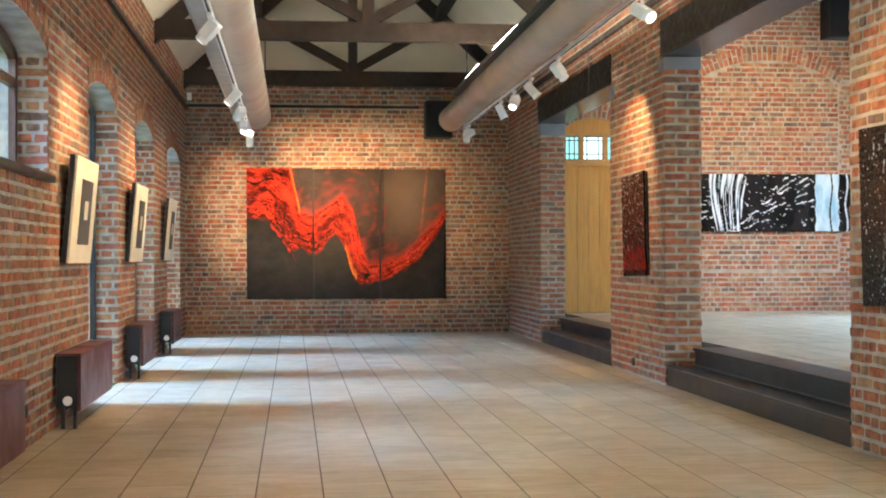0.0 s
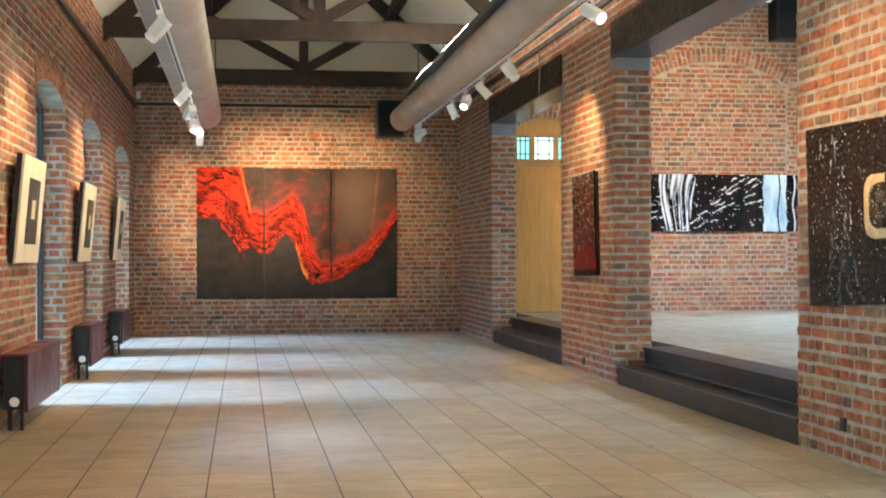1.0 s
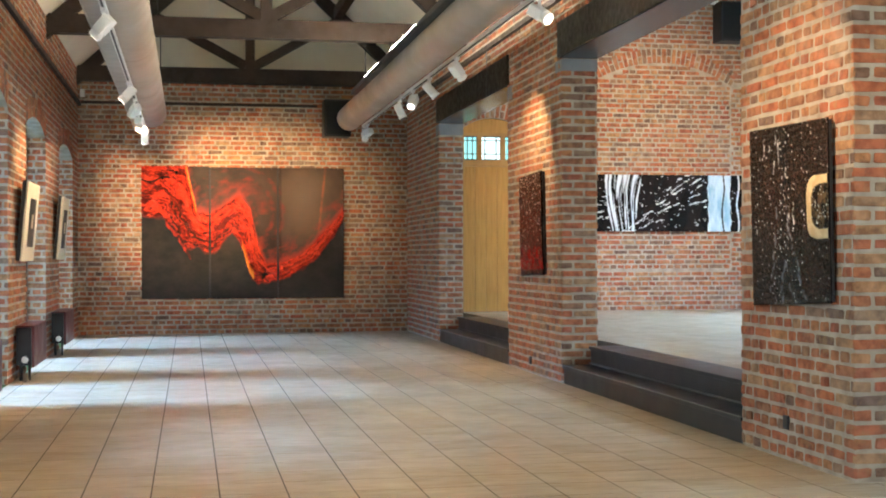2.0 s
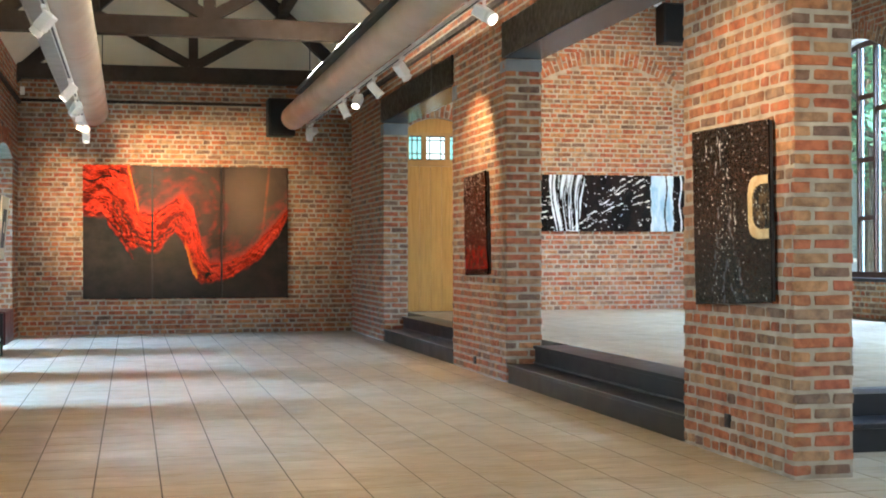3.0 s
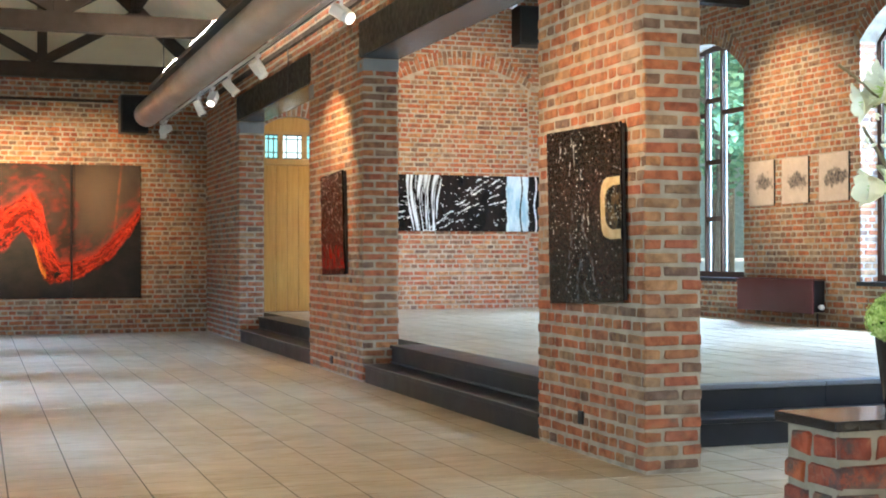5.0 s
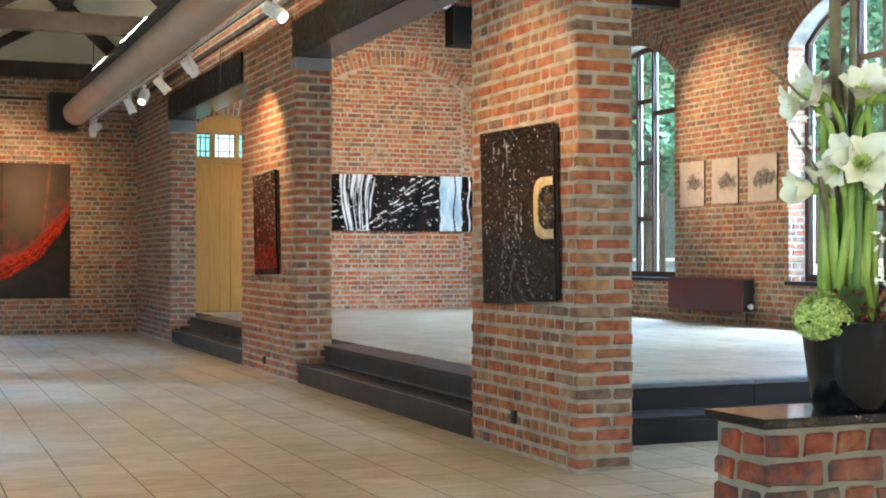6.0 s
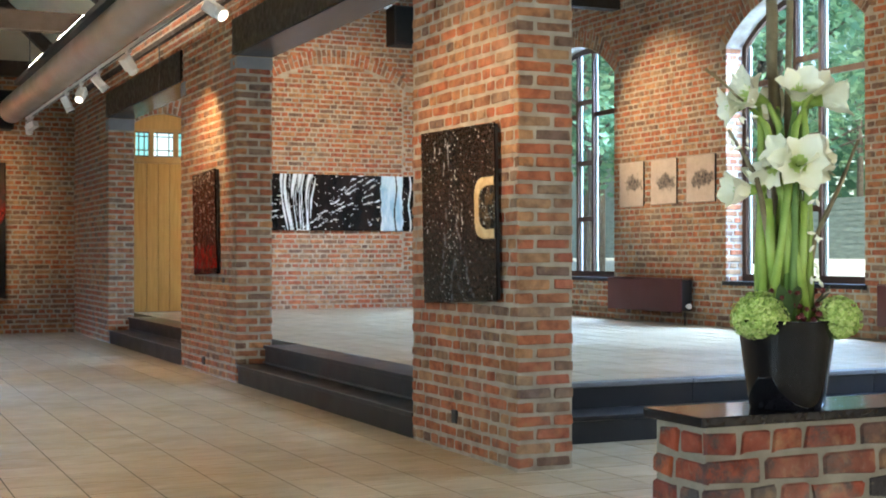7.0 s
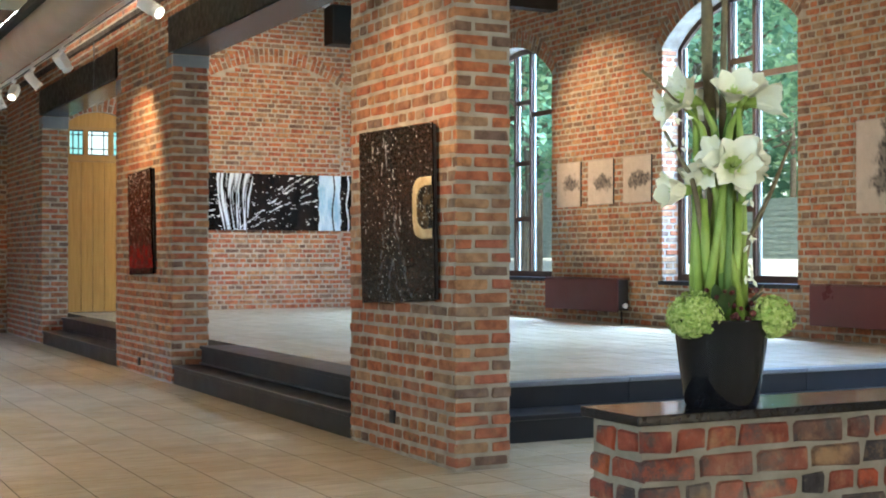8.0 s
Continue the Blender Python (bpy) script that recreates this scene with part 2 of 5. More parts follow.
def lay_bricks(wall, origin, along, normal, u0, u1, z0, z1, holes, course, length, head, joint, single, seed, quoin, proud, material, skip):
    rng = random.Random(seed)
    o, a, n = Vector(origin), Vector(along), Vector(normal)
    up = Vector((0, 0, 1))
    basis = Matrix((a, up, n)).transposed().to_4x4()
    verts, faces, singles = [], [], 0

    def emit(pts, place):
        k = len(verts)
        verts.extend(place(q) for q in pts)
        faces.extend(tuple(k + i for i in f) for f in BRICK_FACES)

    ring = 0.24
    row = 0
    z = z0
    while z < z1 - 0.03:
        h = course - joint
        zm = z + h / 2
        cuts = []
        for h0, h1, hz, spring, crown in holes:
            if hz - 0.02 < zm:
                half, mid = (h1 - h0) / 2, (h0 + h1) / 2
                if crown > spring and zm > spring:
                    w = arch_half(zm, spring, crown + ring, half + ring * 0.55)
                    w = max(w, 0.0) if zm < crown + ring else 0.0
                else:
                    w = half if zm < spring else 0.0
                if w > 0:
                    cuts.append((mid - w, mid + w))
        kind = row % 2
        u = u0 - (rng.choice((0.0, 0.5)) * length if kind else 0.5 * head) + (0.0 if kind else 0.0)
        if not kind and rng.random() < 0.3:
            u -= 0.25 * head
        if quoin:
            u = u0
        while u < u1 - 0.02:
            w = length if (kind if rng.random() > 0.18 else not kind) else head
            if quoin:
                w = (u1 - u0) * 0.655 if (kind == (u <= u0 + 0.01)) else (u1 - u0) * 0.345 + 2 * joint * (u > u0 + 0.01)
            b0, b1 = max(u, u0), min(u + w - joint, u1)
            u += w
            pieces = [(b0, b1)]
            for c0, c1 in cuts:
                nxt = []
                for p0, p1 in pieces:
                    if p1 <= c0 or p0 >= c1:
                        nxt.append((p0, p1))
                    else:
                        if p0 < c0:
                            nxt.append((p0, c0))
                        if p1 > c1:
                            nxt.append((c1, p1))
                pieces = nxt
            for p0, p1 in pieces:
                wide = p1 - p0
                if wide < 0.03:
                    continue
                if skip and skip((p0 + p1) / 2, zm):
                    continue
                if single and single[0] < p0 and p1 < single[1] and single[2] < zm < single[3] and singles < 300:
                    key = (round(wide, 2), round(h, 3), rng.randrange(3), material.name)
                    if key not in BRICK_SHAPES:
                        r2 = random.Random(repr(key))
                        me = bpy.data.meshes.new("brick")
                        me.from_pydata(brick_points(wide, h, proud, 0.0065 if proud > 0.007 else 0.0045, r2), [], BRICK_FACES)
                        me.materials.append(material)
                        BRICK_SHAPES[key] = me
                    ob = new("brick", BRICK_SHAPES[key])
                    ob.parent = wall
                    ob.matrix_basis = Matrix.Translation(o + a * p0 + up * z + n * rng.uniform(-0.002, 0.003)) @ basis
                    singles += 1
                else:
                    push = rng.uniform(-0.002, 0.003)
                    emit([(p0 + q[0], z + q[1], q[2] + push) for q in brick_points(wide, h, proud, 0.0065 if proud > 0.007 else 0.0045, rng)],
                         lambda q: o + a * q[0] + up * q[1] + n * q[2])
        z += course
        row += 1
    for h0, h1, hz, spring, crown in holes:
        if crown > spring:
            half, mid, rise = (h1 - h0) / 2, (h0 + h1) / 2, crown - spring
            r = (half * half + rise * rise) / (2 * rise)
            cz, top = crown - r, math.asin(half / r)
            count = max(3, int(2 * top * (r + ring / 2) / 0.078))
            for k in range(count):
                t = -top + (k + 0.5) * 2 * top / count
                s, c = math.sin(t), math.cos(t)
                w = 2 * top * r / count - 0.011
                for lo, hi in ((0.0, 0.5), (0.5, 1.0)) if (k % 2) else ((0.0, 1.0),):
                    l0, l1 = r + 0.004 + ring * lo, r + ring * hi - 0.010
                    pts = brick_points(w, l1 - l0, proud, 0.0042, rng)
                    emit([(mid + (q[0] - w / 2) * c + (l0 + q[1]) * s, cz - (q[0] - w / 2) * s + (l0 + q[1]) * c, q[2]) for q in pts],
                         lambda q: o + a * q[0] + up * q[1] + n * q[2])
    if verts:
        me = bpy.data.meshes.new("brickwork")
        me.from_pydata([tuple(v) for v in verts], [], faces)
        me.materials.append(material)
        ob = new("brickwork", me)
        ob.parent = wall
        tagged(ob, "old red, brown and grey bricks laid in light mortar", kind="stuff")


# ---- the large structure ----
XL, XR, XE = -1.675, 3.45, 9.46          # faces of the outer wall, the arcade and the garden wall
YF, YN, YS = 21.185, 19.82, -3.0         # end wall of the hall, end wall of the raised room, wall behind
FL = 0.347                               # raised floor
TH = 0.34
EAVE = 4.15

LEFT_HOLES = [(0.45, 2.3, 0.0, 2.61, 2.745), (4.0, 5.88, 1.77, 2.61, 2.745), (7.55, 9.44, 1.77, 2.61, 2.745), (11.25, 13.10, 0.0, 2.61, 2.745),
              (14.55, 16.46, 0.0, 2.61, 2.745), (18.10, 20.20, 0.0, 2.61, 2.745)]
wall_west = wall_body("wall_west", (XL, 0, 0), (0, 1, 0), (1, 0, 0), YS, YF, 0, EAVE, TH, LEFT_HOLES)
brick_field(wall_west, (XL, 0, 0), (0, 1, 0), (1, 0, 0), 7.2, YF, 0, EAVE, LEFT_HOLES, single=(9.5, 11.2, 0.2, 2.6), seed=11)
for h0, h1, hz, spring, crown in LEFT_HOLES[2:]:
    brick_field(wall_west, (XL, h1, 0), (-1, 0, 0), (0, -1, 0), -0.004, 0.205, hz, spring, seed=int(h0 * 10))

wall_north = wall_body("wall_north", (0, YF, 0), (1, 0, 0), (0, -1, 0), XL - TH, XR + TH, 0, EAVE, TH, [])
brick_field(wall_north, (0, YF, 0), (1, 0, 0), (0, -1, 0), XL, XR + 0.06, 0, EAVE - 0.02, single=(1.9, 3.4, 0.4, 1.8), seed=21)

# the arcade between the hall and the raised room
LINTEL, LTOP = 3.08, 3.40
ARCADE_HOLES = [(-2.0, 6.52, 0.0, LTOP, LTOP), (7.975, 12.13, 0.0, LTOP, LTOP), (14.28, 18.42, 0.0, LTOP, LTOP)]
wall_arcade = wall_body("wall_arcade", (XR, 0, 0), (0, 1, 0), (-1, 0, 0), YS, YF, 0, 5.6, TH, ARCADE_HOLES, "brick arcade wall with square pillars")
brick_field(wall_arcade, (XR, 0, 0), (0, 1, 0), (-1, 0, 0), 6.513, 7.983, 0.02, LTOP, single=(6.5, 7.99, 0.1, 2.0), seed=31)
brick_field(wall_arcade, (XR, 6.52, 0), (1, 0, 0), (0, -1, 0), -0.007, TH + 0.007, 0.02, LTOP, seed=32, quoin=True)
brick_field(wall_arcade, (XR, 0, 0), (0, 1, 0), (-1, 0, 0), 12.123, 14.287, 0.02, LTOP, seed=33)
brick_field(wall_arcade, (XR, 12.13, 0), (1, 0, 0), (0, -1, 0), -0.007, TH + 0.007, 0.02, 2.94, seed=34, quoin=True)
brick_field(wall_arcade, (XR, 18.42, 0), (1, 0, 0), (0, -1, 0), -0.007, TH + 0.007, 0.02, 2.90, seed=35, quoin=True)
brick_field(wall_arcade, (XR, 0, 0), (0, 1, 0), (-1, 0, 0), 18.413, YF, 0.02, LTOP, seed=36)
brick_field(wall_arcade, (XR, 0, 0), (0, 1, 0), (-1, 0, 0), 7.5, YF, LTOP + 0.01, 4.3, seed=37)

# end wall of the raised room, with a walled-up arched opening and the door
DOOR = (4.06, 5.02)
NORTH2_HOLES = [(DOOR[0], DOOR[1], 0.0, 3.12, 3.30)]
wall_raised_north = wall_body("wall_raised_north", (0, YN, 0), (1, 0, 0), (0, -1, 0), XR + TH, XE + TH, 0, 5.6, TH, NORTH2_HOLES)
BLIND = (6.10, 8.40, 1.0, 3.86, 4.20)

brick_field(wall_raised_north, (0, YN, 0), (1, 0, 0), (0, -1, 0), XR + TH, XE, FL + 0.01, 5.5, NORTH2_HOLES + [BLIND], single=(6.3, 8.3, 0.4, 1.5), seed=41)
brick_field(wall_raised_north, (0, YN, 0), (1, 0, 0), (0, -1, 0), BLIND[0] + 0.02, BLIND[1] - 0.02, 1.0, BLIND[4] - 0.02, seed=42,
            skip=lambda u, z: z > BLIND[3] - 0.02 and abs(u - 7.25) > arch_half(z + 0.03, BLIND[3], BLIND[4], 1.15) - 0.03)

# garden wall with tall arched windows
EAST_HOLES = [(4.6, 6.9, 0.89, 3.62, 4.10), (10.43, 12.72, 0.89, 3.62, 4.10), (15.15, 17.44, 0.89, 3.62, 4.10)]
wall_east = wall_body("wall_east", (XE, 0, 0), (0, 1, 0), (-1, 0, 0), YS, YN, 0, 5.6, TH, EAST_HOLES)
brick_field(wall_east, (XE, 0, 0), (0, 1, 0), (-1, 0, 0), 7.8, YN, FL + 0.01, 5.5, EAST_HOLES, single=(12.75, 15.1, 0.5, 1.8), seed=51)
for h0, h1, hz, spring, crown in EAST_HOLES[1:]:
    brick_field(wall_east, (XE, h1, 0), (1, 0, 0), (0, -1, 0), -0.004, 0.235, hz, spring, seed=int(h0 * 10))
SOUTH_HOLES = [(-0.9, 1.5, 0.9, 3.3, 3.3), (4.4, 6.8, 0.9, 3.6, 3.6)]
wall_south = wall_body("wall_south", (0, YS, 0), (1, 0, 0), (0, 1, 0), XL - TH, XE + TH, 0, 6.6, 0.3, SOUTH_HOLES, "plain wall closing the hall behind")
for h0, h1, hz, top, _ in SOUTH_HOLES:
    mid = (h0 + h1) / 2
    lamp("daylight", "AREA", 20 if mid < 3 else 40, (0.86, 0.92, 1.0) if mid < 3 else (0.96, 0.95, 0.97), look((mid, YS - 0.2, (hz + top) / 2), (mid, 5, 1.5)),
         size=h1 - h0 - 0.1, size_y=top - hz - 0.1)

# ---- floors and steps ----
def paving(name, x0, x1, y0, y1, z, single, label, base=0.12):
    floor = solid(name, boxed(x0, x1, y0, y1, z - base, z - 0.0012), GROUT, label, "floor", kind="structure")
    T, J = 0.3405, 0.008
    rng = random.Random(name)
    verts, faces, shapes, count = [], [], [], 0
    for k in range(4):
        t = rng.uniform(-0.0006, 0.0006)
        me = bpy.data.meshes.new("tile")
        w, b = T - J, 0.0003
        me.from_pydata([(0, 0, -0.005), (w, 0, -0.005), (w, w, -0.005), (0, w, -0.005), (b, b, t), (w - b, b, t), (w - b, w - b, -t), (b, w - b, t)], [],
                       [(4, 5, 6, 7), (0, 1, 5, 4), (1, 2, 6, 5), (2, 3, 7, 6), (3, 0, 4, 7)])
        me.materials.append(TILE)
        shapes.append(me)
    i0, i1 = math.floor((x0 + 0.19) / T), math.ceil((x1 + 0.19) / T)
    j0, j1 = math.floor(y0 / T), math.ceil(y1 / T)
    for i in range(i0, i1):
        for j in range(j0, j1):
            a, c = -0.19 + i * T + J / 2, j * T + J / 2
            p0, p1, q0, q1 = max(a, x0), min(a + T - J, x1), max(c, y0), min(c + T - J, y1)
            if p1 - p0 < 0.02 or q1 - q0 < 0.02:
                continue
            whole = p1 - p0 > T - J - 0.001 and q1 - q0 > T - J - 0.001
            if whole and single[0] < a and a + T < single[1] and single[2] < c < single[3] and count < 300:
                ob = new("tile", shapes[rng.randrange(4)])
                ob.parent = floor
                ob.matrix_basis = Matrix.Translation((a, c, z))
                count += 1
            else:
                k, b, t = len(verts), 0.0003, rng.uniform(-0.0005, 0.0005)
                verts += [(p0, q0, z - 0.005), (p1, q0, z - 0.005), (p1, q1, z - 0.005), (p0, q1, z - 0.005),
                          (p0 + b, q0 + b, z + t), (p1 - b, q0 + b, z + t), (p1 - b, q1 - b, z - t), (p0 + b, q1 - b, z + t)]
                faces += [tuple(k + m for m in f) for f in ((4, 5, 6, 7), (0, 1, 5, 4), (1, 2, 6, 5), (2, 3, 7, 6), (3, 0, 4, 7))]
    me = bpy.data.meshes.new("tiling")
    me.from_pydata(verts, [], faces)
    me.materials.append(TILE)
    ob = new("tiling", me)
    ob.parent = floor
    tagged(ob, "beige ceramic floor tiles with grey joints", kind="stuff")
    return floor


SY0, SY1 = 7.31, 7.66        # the two risers of the platform's southern edge
def steps_along_y(y0, y1):
    t = thing("stone_steps", (XR, (y0 + y1) / 2, 0), "two dark bluestone steps up to the raised floor", "steps", kind="structure")
    h = FL / 2
    part("riser", boxed(XR + 0.012, XR + 0.30, y0, y1, 0.0, h - 0.03), STEP, t)
    part("tread", boxed(XR - 0.008, XR + 0.30, y0, y1, h - 0.03, h, bevel=0.004), STEP, t)
    part("riser", boxed(XR + 0.275, XR + 0.6, y0, y1, h, FL - 0.03), STEP, t)
    part("tread", boxed(XR + 0.255, XR + 0.62, y0, y1, FL - 0.03, FL + 0.001, bevel=0.004), STEP, t)
    # thin paler strips: lower tread's front edge and just above the tread behind
    part("nosing", boxed(XR - 0.011, XR + 0.012, y0, y1, h - 0.004, h + 0.003), STEP_EDGE, t, "thin pale strip along the tread's front edge")
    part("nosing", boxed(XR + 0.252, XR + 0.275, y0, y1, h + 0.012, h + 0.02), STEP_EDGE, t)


steps_along_y(7.98, 12.125)
steps_along_y(14.285, 18.415)
paving("floor", XL, XE, YS, YF, 0.0, (-1.2, 3.45, 6.0, 14.0), "beige tiled hall floor")
paving("floor_raised", XR + 0.62, XE, SY1 + 0.12, YN, FL, (4.2, 9.3, 7.8, 13.5), "beige tiled floor of the raised room", base=0.33)

platform = thing("platform_steps", (6.5, SY0, 0), "two dark bluestone steps along the platform's edge", "steps", kind="structure")
edges = [XR + TH] + [5.42 + 1.62 * k for k in range(3)] + [XE]
for e0, e1 in zip(edges, edges[1:]):
    h = FL / 2
    part("riser", boxed(e0 + 0.003, e1 - 0.003, SY0 + 0.012, SY1 + 0.02, 0, h - 0.032), STEP, platform)
    part("tread", boxed(e0 + 0.003, e1 - 0.003, SY0, SY1 + 0.02, h - 0.03, h, bevel=0.004), STEP, platform)
    part("riser", boxed(e0 + 0.003, e1 - 0.003, SY1 + 0.012, SY1 + 0.30, h, FL - 0.032), STEP, platform)
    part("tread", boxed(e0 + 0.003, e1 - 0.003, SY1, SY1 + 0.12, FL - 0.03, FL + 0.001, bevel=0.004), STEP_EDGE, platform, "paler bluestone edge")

# ---- ledges, lintels, pads ----
solid("trim_ledge_west", boxed(XL, XL + 0.05, YS, YF, 3.52, 3.575), TIMBER, "dark timber ledge along the brick wall", "trim", kind="structure")
solid("trim_ledge_north", boxed(XL + 0.05, 2.0, YF - 0.05, YF, 3.56, 3.60), TIMBER, "dark timber ledge along the brick wall", "trim", kind="structure")
solid("trim_ledge_arcade", boxed(XR - 0.05, XR, 6.5, YF - 0.05, 3.60, 3.655), TIMBER, "dark timber ledge above the lintels", "trim", kind="structure")
LINTEL_WOOD = plain("lintel_wood", (0.006, 0.005, 0.004), (0.034, 0.022, 0.012), 5.0, 0.42, 0.7, 18.0)
GREYPLATE = plain("grey_plate", (0.022, 0.023, 0.028), (0.034, 0.035, 0.041), 1.5, 0.22, 0.06, 9.0, vary=0.03)


def lintel(y0, y1, z0):
    t = thing("lintel", (XR, (y0 + y1) / 2, z0), "weathered dark timber lintel over the wide opening", "lintel", kind="structure")
    part("beam", boxed(XR - 0.03, XR + TH + 0.01, y0 - 0.06, y1 + 0.06, z0 + 0.012, LTOP + 0.004, bevel=0.008), LINTEL_WOOD, t)
    part("soffit", boxed(XR - 0.02, XR + TH, y0, y1, z0, z0 + 0.012), GREYPLATE, t, "smooth grey painted underside")


lintel(7.975, 12.13, 3.06)
lintel(14.28, 18.42, 3.06)
lintel(-2.0, 6.52, 3.06)
for y, z0, z1, s in ((12.13, 2.94, 3.055, 1), (18.42, 2.90, 3.055, 1), (14.28, 2.90, 3.055, -1)):
    solid("pad_stone", boxed(XR - 0.008, XR + TH + 0.008, min(y, y + s * 0.2) - 0.008, max(y, y + s * 0.2), z0, z1, bevel=0.006), STONE,
          "grey bluestone pad under the lintel", "stone", "pad stones", "structure")

bm = bmesh.new()
tube(bm, [(XR - 0.036, 15.2, 3.62), (XR - 0.036, 15.2, 3.2), (XR - 0.036, 15.24, 3.12), (XR - 0.036, 15.22, 3.06)], 0.006, 8)
solid("cable", bm, STEP_EDGE, "thin pale cable hanging over the timber lintel", "cable")

# ---- roof ----
MID, PITCH, FOOT = 0.89, 0.93, 3.86
def roof_z(x):
    return FOOT + PITCH * (min(x - XL, (2 * MID - XL) - x))


apex = FOOT + PITCH * (MID - XL)
bm = bmesh.new()
for s0, s1 in ((XL - TH, MID), (2 * MID - XL + TH, MID)):
    z0 = FOOT - PITCH * TH + 0.22
    vs = [bm.verts.new(p) for p in ((s0, YS - 0.3, z0), (s1, YS - 0.3, apex + 0.22), (s1, YF + TH, apex + 0.22), (s0, YF + TH, z0),
                                    (s0, YS - 0.3, z0 + 0.12), (s1, YS - 0.3, apex + 0.34), (s1, YF + TH, apex + 0.34), (s0, YF + TH, z0 + 0.12))]
    for q in ((0, 1, 2, 3), (7, 6, 5, 4), (0, 4, 5, 1), (2, 6, 7, 3), (0, 3, 7, 4), (1, 5, 6, 2)):
        bm.faces.new([vs[i] for i in q])
solid("ceiling", bm, PLASTER, "cream plastered sloping ceiling", "ceiling", kind="structure")
solid("ceiling_raised", boxed(XR + TH, XE + TH, YS - 0.3, YN + TH, 5.6, 5.75), PLASTER, "plain cream ceiling", "ceiling", kind="structure")
bm = bmesh.new()
vs = [bm.verts.new(p) for p in ((XL, YF - 0.005, EAVE), (2 * MID - XL, YF - 0.005, EAVE), (MID, YF - 0.005, apex + 0.3))]
ws = [bm.verts.new(v.co + Vector((0, 0.3, 0))) for v in vs]
bm.faces.new(vs)
bm.faces.new(list(reversed(ws)))
for i in range(3):
    bm.faces.new((vs[i], ws[i], ws[(i + 1) % 3], vs[(i + 1) % 3]))
solid("gable_north", bm, PLASTER, "cream plastered gable above the brick end wall", "wall", kind="structure")


def truss(y):
    t = thing("roof_truss", (MID, y, 3.9), "dark brown timber king-post roof truss with struts", "truss", "roof trusses")

    def timber(name, a, b, w=0.13, h=0.2):
        bm = bmesh.new()
        bar(bm, (a[0], y, a[1]), (b[0], y, b[1]), w, h)
        part(name, bm, TIMBER, t)

    x1 = 2 * MID - XL
    timber("tie_beam", (XL - 0.2, 4.0), (x1 + 0.2, 4.0), 0.18, 0.23)
    timber("king_post", (MID + 0.05, 4.1), (MID + 0.05, apex - 0.1), 0.14, 0.15)
    timber("rafter", (XL - 0.1, FOOT - 0.02), (MID, apex + 0.07), 0.14, 0.18)
    timber("rafter", (x1 + 0.1, FOOT - 0.02), (MID, apex + 0.07), 0.14, 0.18)
    for s in (-1, 1):
        timber("strut", (MID + 0.05 + s * 0.06, 4.16), (MID + s * 1.46, 4.93), 0.11, 0.14)
    return t


first = truss(20.98)
copy_thing(first, Matrix.Translation((MID, 16.6, 3.9)))
purlins = [(x, roof_z(x) + 0.08) for x in (XL + 1.15, MID - 0.45, MID + 0.45, 2 * MID - XL - 1.15)]
for x, z in purlins:
    bm = bmesh.new()
    bar(bm, (x, 9.0, z), (x, YF, z), 0.13, 0.17)
    solid("purlin", bm, TIMBER, "dark brown timber purlin under the ceiling", "beam", "purlins", "structure")
bm = bmesh.new()
bar(bm, (XR + TH, 15.1, 4.55), (XE, 15.1, 4.55), 0.2, 0.24)
solid("tie_beam", bm, TIMBER, "dark timber beam across the raised room", "beam", kind="structure")

# ---- ducts, tracks and spotlights ----
UPLIGHT = bpy.data.materials.new("lit_tube")
UPLIGHT.use_nodes = True
ub = UPLIGHT.node_tree.nodes["Principled BSDF"]
ub.inputs["Base Color"].default_value = (0.9, 0.88, 0.82, 1)
ub.inputs["Emission Color"].default_value = (1.0, 0.93, 0.80, 1)
ub.inputs["Emission Strength"].default_value = 68.0
LENS = bpy.data.materials.new("lit_lens")
LENS.use_nodes = True
lb = LENS.node_tree.nodes["Principled BSDF"]
lb.inputs["Emission Color"].default_value = (1.0, 0.9, 0.72, 1)
lb.inputs["Emission Strength"].default_value = 2.0

CHANNEL = plain("grey_channel_metal", (0.36, 0.34, 0.31), (0.46, 0.43, 0.39), 1.5, 0.4, 0.04, 20.0, metal=0.7)
TROUGH = mat("dark_trough", (0.02, 0.018, 0.016), 0.5)


